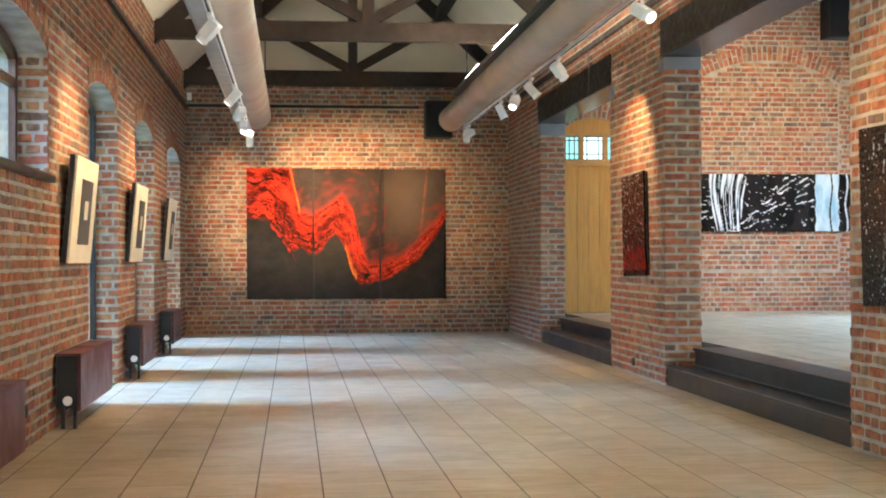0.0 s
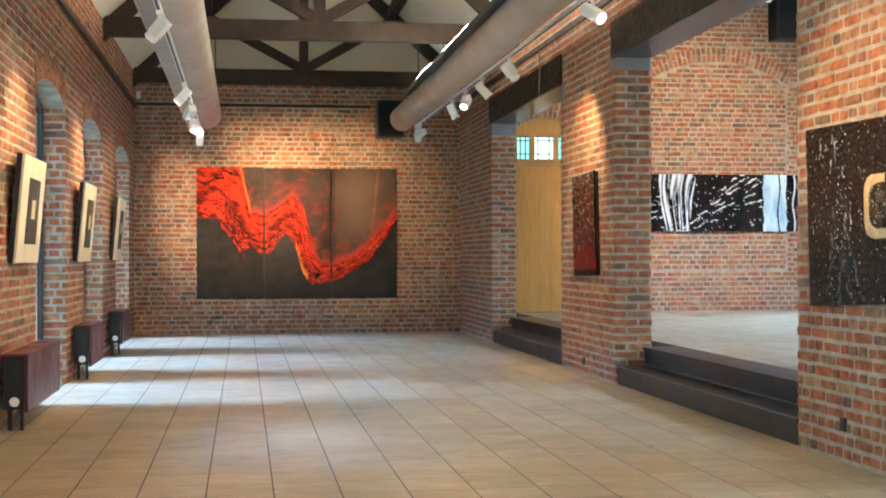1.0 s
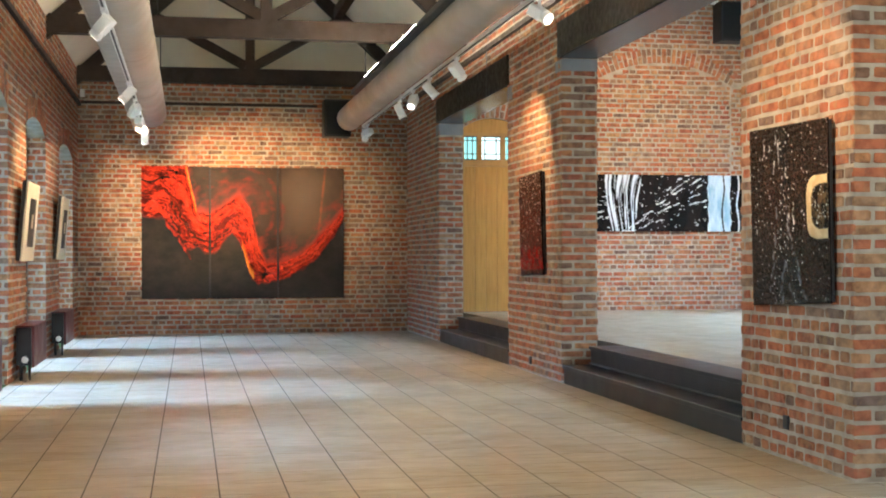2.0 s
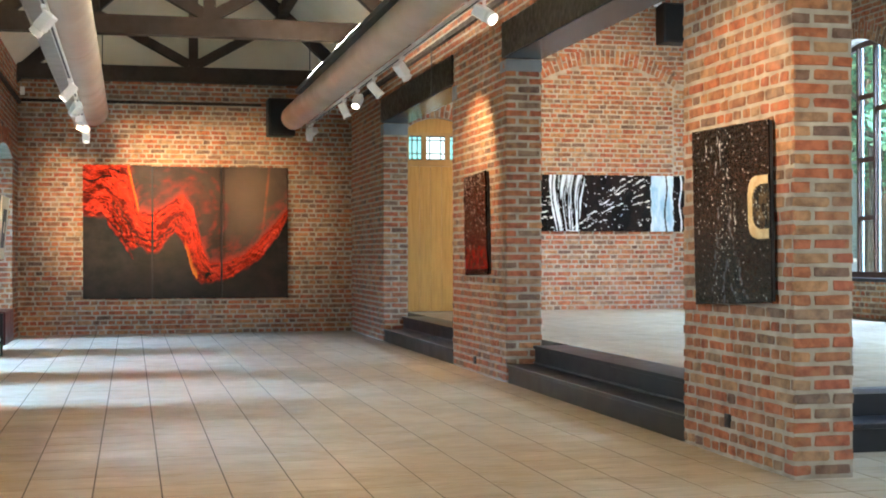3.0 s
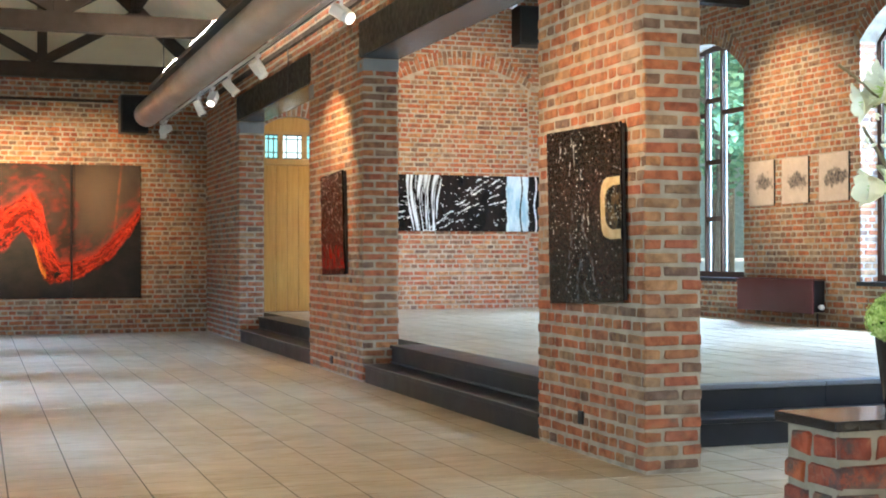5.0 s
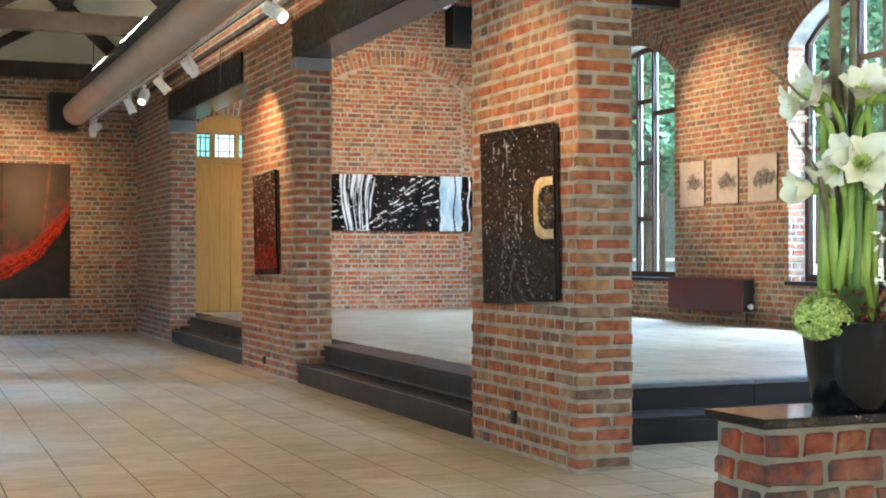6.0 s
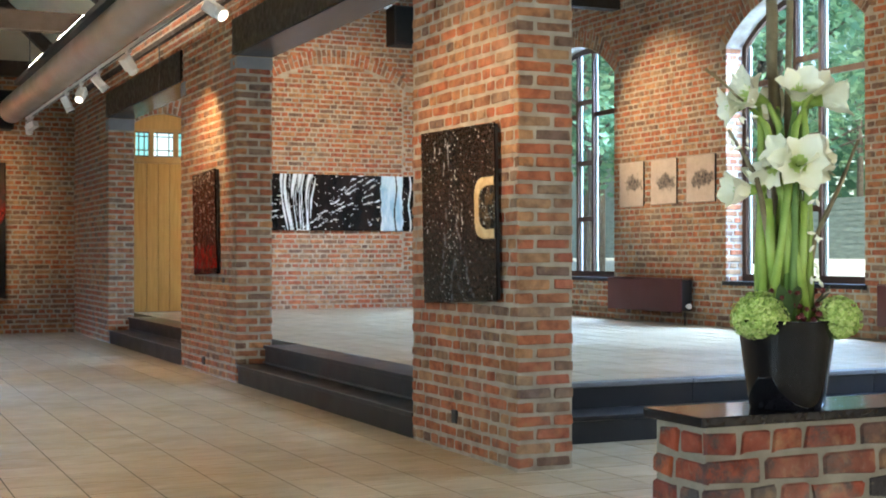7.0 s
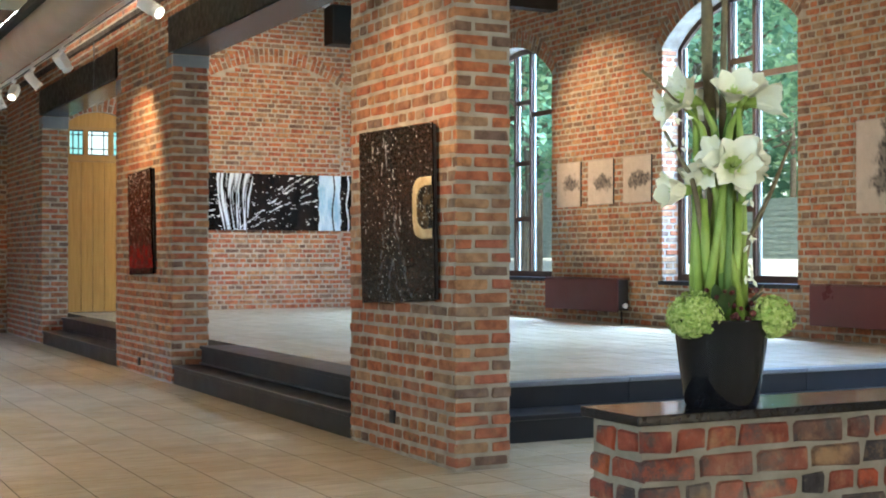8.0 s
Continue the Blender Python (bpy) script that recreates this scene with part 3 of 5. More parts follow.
def duct(x, z, r, y1, tx, tz):
    """A round duct along y, with a lighting track at (tx, tz)."""
    t = thing("ventilation_duct", (x, 12.0, z), "long round beige-grey metal ventilation duct under the roof", "duct", "ventilation ducts")
    bm = bmesh.new()
    ys = [1.0] + [1.0 + 3.0 * k for k in range(1, 6)] + [y1]
    tube(bm, [(x, y, z) for y in ys], r, 40)
    part("pipe", bm, DUCT, t)
    for y in ys[1:-1]:
        bm = bmesh.new()
        tube(bm, [(x, y - 0.02, z), (x, y - 0.012, z), (x, y + 0.012, z), (x, y + 0.02, z)], [r, r + 0.003, r + 0.003, r], 40, caps=False)
        part("seam", bm, DUCT, t)
    part("track", boxed(tx - 0.02, tx + 0.02, 1.0, y1 + 0.15, tz, tz + 0.035), WHITE, t, "white lighting track along the duct")
    part("track_slot", boxed(tx - 0.009, tx + 0.009, 1.0, y1 + 0.14, tz - 0.002, tz + 0.0005), BLACK, t)
    for sx in (-1, 1):
        part("hanger", boxed(x + sx * r * 0.9 - 0.006, x + sx * r * 0.9 + 0.006, 16.59, 16.61, z + 0.05, 3.93), BLACK, t, "thin steel hanger")
    for yb in [2.0 + 2.0 * k for k in range(9)]:
        if abs(tx - x) < 0.15:
            part("bracket", boxed(tx - 0.008, tx + 0.008, yb - 0.012, yb + 0.012, tz + 0.03, z - r + 0.03), WHITE, t)
            continue
        part("bracket", boxed(min(tx, x), max(tx, x), yb - 0.012, yb + 0.012, tz + 0.02, max(tz + 0.034, z - r + 0.03)), WHITE, t)


TXW, TZW = -0.61, 3.01
TXE, TZE = 2.56, 3.13
duct(-0.53, 3.27, 0.215, 19.6, TXW, TZW)
duct(2.335, 3.245, 0.18, 19.7, TXE, TZE)
channel = thing("cable_channel", (-0.70, 12.0, 3.04), "flat grey metal channel beside the western duct", "channel")
part("tray", boxed(-0.765, -0.64, 1.0, 19.6, 3.05, 3.062), CHANNEL, channel)
part("lip", boxed(-0.772, -0.765, 1.0, 19.6, 3.035, 3.12), CHANNEL, channel)
part("lip", boxed(-0.64, -0.633, 1.0, 19.6, 3.05, 3.12), CHANNEL, channel)
for yb in [2.5 + 2.0 * k for k in range(9)]:
    part("strap", boxed(-0.76, -0.55, yb - 0.015, yb + 0.015, 3.0625, 3.075), CHANNEL, channel)
trough = thing("light_trough", (2.15, 12.0, 3.36), "dark metal trough with lit tubes beside the duct", "lamp")
part("trough", boxed(2.10, 2.20, 5.0, 17.5, 3.33, 3.39, bevel=0.006), TROUGH, trough)
for y0, y1 in ((6.5, 8.4), (9.6, 11.3), (12.6, 14.2), (15.2, 16.4)):
    part("tube", boxed(2.13, 2.165, y0, y1, 3.388, 3.425, bevel=0.008), UPLIGHT, trough, "glowing white fluorescent tube")


def spotlight(x, y, aim_at, power=0.0, angle=42, color=(1.0, 0.68, 0.36), z=None):
    """A white track head at the track, turned to a point."""
    if z is None:
        z = TZW if x == TXW else TZE
    t = thing("track_spotlight", (x, y, z), "white adjustable track spotlight", "spotlight", "track spotlights")
    part("adapter", boxed(x - 0.018, x + 0.018, y - 0.06, y + 0.06, z - 0.03, z + 0.004), WHITE, t)
    part("stem", boxed(x - 0.01, x + 0.01, y - 0.01, y + 0.01, z - 0.085, z - 0.03), WHITE, t)
    c = Vector((x, y, z - 0.13))
    m = look(c, aim_at)
    d = m.to_3x3() @ Vector((0, 0, -1))
    bm = bmesh.new()
    box(bm, -0.05, 0.05, -0.045, 0.045, -0.06, 0.085, bevel=0.012)
    bmesh.ops.transform(bm, matrix=m, verts=bm.verts)
    part("housing", bm, WHITE, t)
    bm = bmesh.new()
    tube(bm, [c + d * 0.055, c + d * 0.10, c + d * 0.105], [0.047, 0.052, 0.046], 18)
    part("snoot", bm, WHITE, t)
    bm = bmesh.new()
    tube(bm, [c + d * 0.1055, c + d * 0.1075], 0.040, 16)
    part("lens", bm, LENS if power else BLACK, t, "lit lens" if power else "")
    if power:
        lamp("spot", "SPOT", power, color, look(c + d * 0.13, aim_at), spot=angle, radius=0.03)


# along the western duct
spotlight(TXW, 10.0, (XL, 10.4, 1.7), 58, 80)
spotlight(TXW, 14.1, (XL, 14.1, 1.7), 48, 80)
spotlight(TXW, 15.7, (XL, 17.7, 1.6), 40, 60)
spotlight(TXW, 17.1, (-0.1, YF, 2.05), 310, 44)
spotlight(TXW, 18.0, (1.2, YF, 2.1), 220, 50)
spotlight(TXW, 19.2, (-0.6, YF, 0.9), 0)
# along the eastern duct
spotlight(TXE, 9.6, (XR, 8.2, 2.0), 20, 44)
spotlight(TXE, 12.7, (XR, 13.25, 2.0), 46, 88)
spotlight(TXE, 14.2, (XR, 14.0, 2.0), 0)
spotlight(TXE, 15.3, (1.0, 12.5, 0.0), 12, 90)
spotlight(TXE, 16.3, (XR, 16.0, 1.0), 0)
spotlight(TXE, 19.3, (1.5, YF, 2.3), 30, 60)
spotlight(TXE, 19.6, (2.8, YF, 1.4), 0)
# out of the view, along the same tracks
spotlight(TXW, 5.2, (XR, 7.15, 2.0), 330, 21)
spotlight(TXW, 6.0, (-0.4, 7.5, 0.0), 18, 90)
spotlight(TXE, 6.2, (1.2, 7.0, 0.0), 5, 80)
# in the raised room, on its beam
for x, p, w, cone in ((6.7, (XE, 13.9, 2.7), 230, 50), (5.6, (XE, 9.4, 2.6), 330, 40), (7.2, (7.2, YN, 2.7), 165, 62), (6.2, (6.2, YN, 2.5), 105, 62)):
    spotlight(x, 15.1, p, w, cone, z=4.43, color=(1.0, 0.74, 0.46))

# ---- openings: windows and doors ----
def hung(parent, name, x0, x1, y0, y1, z0, z1, material, label="", bevel=0.0):
    return part(name, boxed(x0, x1, y0, y1, z0, z1, bevel=bevel), material, parent, label)


def arch_band(h0, h1, spring, crown, x0, x1, width):
    """A curved frame head that follows the arch of an opening along y."""
    half, mid, rise = (h1 - h0) / 2, (h0 + h1) / 2, crown - spring
    r = (half * half + rise * rise) / (2 * rise)
    bm = bmesh.new()
    prev = None
    for u in np.linspace(-half, half, 19):
        z = crown - r + math.sqrt(r * r - u * u)
        ring = [bm.verts.new((x, mid + u, zz)) for x, zz in ((x0, z), (x1, z), (x1, z - width), (x0, z - width))]
        if prev:
            for i in range(4):
                bm.faces.new((prev[i], prev[(i + 1) % 4], ring[(i + 1) % 4], ring[i]))
        else:
            bm.faces.new(ring)
        prev = ring
    bm.faces.new(list(reversed(prev)))
    return bm


def arched_window(name, x, side, hole, mullions, bars, label, wood):
    """x: the frame's inner plane; side: +1 where outside lies towards +x. mullions: offsets from the southern jamb; bars: (from, to, z)."""
    h0, h1, hz, spring, crown = hole
    t = thing(name, (x, (h0 + h1) / 2, hz), label, "window", kind="structure")
    xa, xb = (x, x + 0.045) if side > 0 else (x - 0.05, x)
    part("window_frame", arch_band(h0, h1, spring, crown, xa, xb, 0.07), wood, t)
    part("stile", boxed(xa, xb, h0, h0 + 0.07, hz, spring), wood, t)
    part("stile", boxed(xa, xb, h1 - 0.07, h1, hz, spring), wood, t)
    part("rail", boxed(xa, xb, h0 + 0.07, h1 - 0.07, hz, hz + 0.08), wood, t)
    half, mid = (h1 - h0) / 2, (h0 + h1) / 2
    rise = crown - spring
    r = (half * half + rise * rise) / (2 * rise)
    for m in mullions:
        u = h0 + m
        top = crown - r + math.sqrt(r * r - (u - mid) ** 2) - 0.06
        part("mullion", boxed(xa - 0.004, xb + 0.004, u - 0.026, u + 0.026, hz + 0.08, top, bevel=0.005), wood, t)
        # white strips beside mullions and stile imitate sunlit outer casement edges
        if side > 0:
            part("white_strip", boxed(xb - 0.01, xb + 0.004, u - 0.075, u - 0.031, hz + 0.08, top), WHITE, t, "white strip standing in for a sunlit casement edge")
    if side > 0:
        part("white_strip", boxed(xb - 0.01, xb + 0.004, h1 - 0.115, h1 - 0.071, hz + 0.08, spring), WHITE, t, "white strip standing in for a sunlit casement edge")
    for b0, b1, z in bars:
        part("glazing_bar", boxed(xa + 0.004, xb - 0.004, h0 + b0, h0 + b1, z - 0.033, z + 0.033), wood, t)
    edges = [h0 + 0.07] + [h0 + m for m in mullions] + [h1 - 0.07]
    for a, b in zip(edges, edges[1:]):
        xm = (xa + xb) / 2
        bm = bmesh.new()
        n = 6
        low, high = [], []
        for k in range(n + 1):
            u = a + (b - a) * k / n
            zt = crown - r + math.sqrt(r * r - (u - mid) ** 2) - 0.05
            low.append([bm.verts.new((x, u, hz + 0.07)) for x in (xm - 0.002, xm + 0.002)])
            high.append([bm.verts.new((x, u, zt)) for x in (xm - 0.002, xm + 0.002)])
        for k in range(n):
            for s in (0, 1):
                bm.faces.new((low[k][s], low[k + 1][s], high[k + 1][s], high[k][s]))
            bm.faces.new((low[k][0], low[k][1], low[k + 1][1], low[k + 1][0]))
            bm.faces.new((high[k][0], high[k + 1][0], high[k + 1][1], high[k][1]))
        for k in (0, n):
            bm.faces.new((low[k][0], high[k][0], high[k][1], low[k][1]))
        g = part("pane", bm, GLASS, t)
        g.visible_shadow = False
    return t


for i, hole in enumerate(EAST_HOLES):
    w = hole[1] - hole[0]
    arched_window(f"window_{i + 1}", XE + 0.235, 1, hole, (0.945, 1.365),
                  [(0.07, 0.93, 3.16), (0.955, 1.355, 3.35), (0.955, 1.355, 2.49), (0.955, 1.355, 1.70), (1.38, w - 0.07, 3.16)],
                  "tall arched window with dark brown wooden frame and garden view", BROWNWOOD)
    solid("window_sill", boxed(XE - 0.04, XE + 0.235, hole[0] - 0.03, hole[1] + 0.03, hole[2] - 0.045, hole[2] + 0.003, bevel=0.005), STEP,
          "dark bluestone window sill", "sill", "window sills", "structure")
    # the open sky above the garden, seen from the window
    mid = (hole[0] + hole[1]) / 2
    lamp("daylight", "AREA", 820, (0.33, 0.56, 1.0), look((XE + 1.3, mid, 5.0), (5.8, mid, FL)), size=2.3, size_y=1.6)
for i, hole in enumerate(LEFT_HOLES):
    w = hole[1] - hole[0]
    arched_window(f"window_{i + 4}", XL - 0.205, -1, hole, (w / 2,), [(0.07, w - 0.07, 2.0 if hole[2] == 0 else 2.4)],
                  "arched glazed door with dark wooden frame" if hole[2] == 0 else "arched window with brown wooden frame",
                  DARKFRAME if hole[2] == 0 else BROWNWOOD)
    if hole[2] == 0:
        hy = hole[0] + 0.76 * w
        grip = bpy.data.objects.get("window_%d" % (i + 4))
        part("handle", boxed(XL - 0.205, XL - 0.15, hy - 0.02, hy + 0.02, 1.16, 1.32, bevel=0.006), BLACK, grip, "black lever handle")
    if hole[2] > 0:
        solid("window_sill", boxed(XL - 0.205, XL + 0.05, hole[0] - 0.03, hole[1] + 0.03, hole[2] - 0.05, hole[2] + 0.003, bevel=0.005), STEP,
              "dark bluestone window sill", "sill", "window sills", "structure")
    # daylight of the open yard outside, falling in from above
    mid = (hole[0] + hole[1]) / 2
    if mid > 7:
        if hole[2] == 0:
            lamp("daylight", "AREA", 54, (0.25, 0.48, 1.0), look((XL - 4.5, mid, 5.0), (XL + 1.4, mid, 0.0)), size=2.0, size_y=1.6, spread=42)
        else:
            lamp("daylight", "AREA", 100, (0.27, 0.50, 1.0), look((XL - 3.2, mid - 0.6, 5.6), (XL + 2.0, mid, 0.0)), size=2.6, size_y=2.2, spread=60)
    else:
        zm = (hole[2] + 2.7) / 2
        lamp("daylight", "AREA", 24, (0.62, 0.80, 1.0), look((XL - 0.32, mid, zm), (5, mid, zm)), size=w - 0.1, size_y=2.6 - hole[2])
for i, (h0, h1, z0, z1, _) in enumerate(SOUTH_HOLES):
    t = thing("window_%d" % (i + 10), ((h0 + h1) / 2, YS - 0.1, z0), "plain window with brown wooden frame", "window", kind="structure")
    for a, b, c, d in ((h0, h0 + 0.07, z0, z1), (h1 - 0.07, h1, z0, z1), (h0 + 0.07, h1 - 0.07, z0, z0 + 0.07), (h0 + 0.07, h1 - 0.07, z1 - 0.07, z1)):
        part("window_frame", boxed(a, b, YS - 0.16, YS - 0.09, c, d), BROWNWOOD, t)
    part("pane", boxed(h0 + 0.07, h1 - 0.07, YS - 0.127, YS - 0.123, z0 + 0.07, z1 - 0.07), GLASS, t).visible_shadow = False

# ---- the outside ----
GRASS = plain("grass", (0.10, 0.17, 0.05), (0.17, 0.25, 0.085), 6.0, 0.95, 0.5)
LEAF = mat("leaf", (0.07, 0.14, 0.05), 0.55)
ln = Nodes(LEAF)
ln.color(ln.ramp(ln.piece(), [(0.0, (0.07, 0.17, 0.10)), (0.5, (0.15, 0.30, 0.18)), (1.0, (0.27, 0.42, 0.23))]))
lt = LEAF.node_tree.nodes.new("ShaderNodeBsdfTranslucent")
lm = LEAF.node_tree.nodes.new("ShaderNodeMixShader")
lm.inputs[0].default_value = 0.4
ln.link(ln.b.inputs["Base Color"].links[0].from_socket, lt.inputs["Color"])
ln.link(ln.b.outputs[0], lm.inputs[1])
ln.link(lt.outputs[0], lm.inputs[2])
ln.link(lm.outputs[0], LEAF.node_tree.nodes["Material Output"].inputs["Surface"])
BARK = plain("bark", (0.09, 0.07, 0.05), (0.16, 0.13, 0.10), 8.0, 0.9, 0.6)
GRAVEL = plain("pale_gravel", (0.55, 0.53, 0.48), (0.68, 0.66, 0.60), 20.0, 0.95, 0.4)
GARDEN_BRICK = plain("garden_wall_brick", (0.22, 0.26, 0.235), (0.36, 0.40, 0.36), 3.0, 0.9, 0.3, 40.0, stretch=(1, 1, 6))
solid("ground", boxed(-300, 300, -300, 300, -0.5, -0.13), GRASS, "mown green lawn reaching to the horizon", "ground", kind="structure")
bm = bmesh.new()
prev = None
for x, z in ((XE + TH + 0.02, -0.10), (11.5, -0.05), (15.0, 0.45), (19.0, 0.95), (24.0, 1.08), (60.0, 1.1)):
    pair = [bm.verts.new((x, y, z + 0.02 * noise.noise(Vector((x, y, 0))))) for y in np.linspace(-10, 70, 33)]
    if prev:
        for i in range(32):
            bm.faces.new((prev[i], prev[i + 1], pair[i + 1], pair[i]))
    prev = pair
solid("garden_terrace", bm, GRAVEL, "pale gravel terrace rising outside the tall windows", "terrace", kind="structure")
wall_garden = solid("wall_garden", boxed(25.0, 25.4, -5, 70, 1.0, 2.75), GARDEN_BRICK, "weathered pale grey garden wall behind the terrace", "wall", kind="structure")
for k in range(11):
    part("course", boxed(24.975, 25.0, -5, 34.4, 1.05 + 0.155 * k, 1.15 + 0.155 * k), GARDEN_BRICK, wall_garden)
part("high_wall", boxed(24.99, 25.39, 34.5, 70, 1.0, 4.9), GARDEN_BRICK, wall_garden, "taller stretch of pale grey wall")
for k in range(24):
    part("course", boxed(24.95, 24.99, 34.5, 70, 1.05 + 0.16 * k, 1.155 + 0.16 * k), GARDEN_BRICK, wall_garden)


def tree(x, y, z, height, spread, leaves, seed):
    rng = random.Random(seed)
    t = thing("tree", (x, y, z), "leafy green garden tree with a broad uneven crown", "tree", "garden trees")
    bm = bmesh.new()
    top = Vector((x + rng.uniform(-0.4, 0.4), y + rng.uniform(-0.4, 0.4), z + height * 0.75))
    tube(bm, [(x, y, z - 0.1), (x + 0.05, y, z + height * 0.3), top], [0.16, 0.12, 0.05], 9)
    part("trunk", bm, BARK, t)
    verts, faces = [], []
    clumps = []
    for k in range(15):
        a, h = rng.uniform(0, 6.28), rng.uniform(0.40, 1.0)
        r = spread * rng.uniform(0.25, 0.95) * (1.15 - 0.5 * abs(h - 0.55))
        c = Vector((x + r * math.cos(a), y + r * math.sin(a), z + height * h))
        clumps.append((c, spread * rng.uniform(0.25, 0.48)))
        bm = bmesh.new()
        s = Vector((x, y, z + height * min(h * 0.7, 0.7)))
        tube(bm, [s, s.lerp(c, 0.5) + Vector((0, 0, 0.15)), c], [0.05, 0.03, 0.012], 6)
        part("limb", bm, BARK, t)
    for k in range(leaves):
        c, r = rng.choice(clumps)
        d = Vector((rng.gauss(0, 1), rng.gauss(0, 1), rng.gauss(0, 0.8))).normalized() * r * rng.uniform(0.55, 1.1)
        p = c + d
        u = Vector((rng.gauss(0, 1), rng.gauss(0, 1), rng.gauss(0, 0.6))).normalized()
        v = u.cross(Vector((rng.gauss(0, 1), rng.gauss(0, 1), rng.gauss(0, 1)))).normalized()
        s = rng.uniform(0.07, 0.15)
        i = len(verts)
        verts += [p - u * s, p + v * s * 0.45, p + u * s, p - v * s * 0.45]
        faces.append((i, i + 1, i + 2, i + 3))
    me = bpy.data.meshes.new("crown")
    me.from_pydata([tuple(q) for q in verts], [], faces)
    me.materials.append(LEAF)
    under(new("crown", me), t)


for k, (x, y, z, h, s, n) in enumerate(((14.5, 18.5, 0.4, 6.5, 2.4, 5000), (15.5, 25.5, 0.5, 7.5, 3.0, 6000), (19.0, 33.0, 0.9, 9.0, 3.6, 6000), (20.0, 26.0, 0.9, 9.0, 3.4, 6000),
                                        (27.5, 33.0, 1.1, 10.0, 4.5, 7000), (27.5, 43.0, 1.1, 10.0, 4.8, 7000), (32.0, 50.0, 1.1, 12.0, 5.5, 7000), (28.0, 25.0, 1.1, 10.0, 4.5, 6000),
                                        (34.0, 58.0, 1.1, 12.0, 5.5, 6000), (36.0, 40.0, 1.1, 13.0, 6.0, 7000), (13.6, 22.6, 0.3, 7.0, 2.2, 6000), (17.5, 29.5, 0.8, 8.5, 2.8, 6000), (24.0, 40.0, 1.1, 10.0, 4.0, 6000))):
    tree(x, y, z, h, s, n, 70 + k)

rng = random.Random(77)
verts, faces = [], []
for k in range(15000):
    y = rng.uniform(28, 90)
    p = Vector((40 + rng.uniform(0, 7), y, 1.0 + rng.uniform(0, 1) * (7.5 + 4 * noise.noise(Vector((0, y * 0.16, 0))))))
    a = Vector((rng.gauss(0, 1), rng.gauss(0, 1), rng.gauss(0, 0.6))).normalized()
    b = a.cross(Vector((rng.gauss(0, 1), rng.gauss(0, 1), rng.gauss(0, 1)))).normalized()
    q = rng.uniform(0.25, 0.5)
    i = len(verts)
    verts += [p - a * q, p + b * q * 0.5, p + a * q, p - b * q * 0.5]
    faces.append((i, i + 1, i + 2, i + 3))
me = bpy.data.meshes.new("far_woods")
me.from_pydata([tuple(v) for v in verts], [], faces)
me.materials.append(LEAF)
tagged(new("far_woods", me), "dense green woods behind the garden wall", "woods", kind="stuff")

# ---- the oak door ----
OAK = plain("golden_oak", (0.42, 0.20, 0.034), (0.55, 0.285, 0.06), 3.0, 0.5, 0.15, 60.0, stretch=(9, 9, 0.7))
OAK_EDGE = plain("oak_frame", (0.40, 0.20, 0.05), (0.50, 0.27, 0.075), 4.0, 0.5, 0.15, 60.0)
LEAD = mat("lead_came", (0.05, 0.05, 0.05), 0.6)
TINT = glass_mat()
TINT.name = "tinted_glass"
TINT.node_tree.nodes["Principled BSDF"].inputs["Base Color"].default_value = (0.30, 0.56, 0.53, 1)
d0, d1 = DOOR
door = thing("door_1", ((d0 + d1) / 2, YN, FL), "golden oak plank door with a glazed light above", "door", kind="structure")
ya, yb = YN + 0.06, YN + 0.13
part("stile", boxed(d0, d0 + 0.05, ya - 0.015, yb, FL, 3.14), OAK_EDGE, door)
part("stile", boxed(d1 - 0.05, d1, ya - 0.015, yb, FL, 3.14), OAK_EDGE, door)
part("transom", boxed(d0 + 0.05, d1 - 0.05, ya - 0.02, yb, 2.565, 2.66, bevel=0.008), OAK_EDGE, door)
part("rail", boxed(d0 + 0.05, d1 - 0.05, ya - 0.005, yb, 3.03, 3.075), OAK_EDGE, door)
bm = bmesh.new()
half = (d1 - d0) / 2
lo, hi = [], []
for k in range(13):
    u = d0 + (d1 - d0) * k / 12
    r = (half * half + 0.18 * 0.18) / 0.36
    lo.append(u)
    hi.append(3.30 - r + math.sqrt(max(r * r - (u - (d0 + half)) ** 2, 0)))
for k in range(12):
    q = [(lo[k], 3.075), (lo[k + 1], 3.075), (lo[k + 1], hi[k + 1]), (lo[k], hi[k])]
    f = [bm.verts.new((u, ya, z)) for u, z in q]
    b = [bm.verts.new((u, yb, z)) for u, z in q]
    bm.faces.new(f)
    bm.faces.new(list(reversed(b)))
    for i in range(4):
        bm.faces.new((f[(i + 1) % 4], f[i], b[i], b[(i + 1) % 4]))
part("head_panel", bm, OAK, door, "arched golden oak panel above the glass")
for p0, p1, g in ((d0 + 0.05, d0 + 0.255, TINT), (d0 + 0.325, d0 + 0.625, GLASS), (d0 + 0.695, d1 - 0.05, TINT)):
    pane = part("pane", boxed(p0, p1, ya + 0.035, ya + 0.04, 2.66, 3.03), g, door, "leaded glass pane")
    pane.visible_shadow = False
    part("came", boxed(p0, p1, ya + 0.026, ya + 0.034, 2.75, 2.766), LEAD, pane)
    part("came", boxed(p1 - 0.075, p1 - 0.059, ya + 0.026, ya + 0.034, 2.66, 3.03), LEAD, pane)
    part("came", boxed(p0, p1, ya + 0.026, ya + 0.034, 2.955, 2.971), LEAD, pane)
    part("came", boxed(p0 + 0.05, p0 + 0.066, ya + 0.026, ya + 0.034, 2.66, 3.03), LEAD, pane)
    part("rim", boxed(p0, p1, ya + 0.02, ya + 0.034, 2.66, 2.678), LEAD, pane)
    part("rim", boxed(p0, p1, ya + 0.02, ya + 0.034, 3.012, 3.03), LEAD, pane)
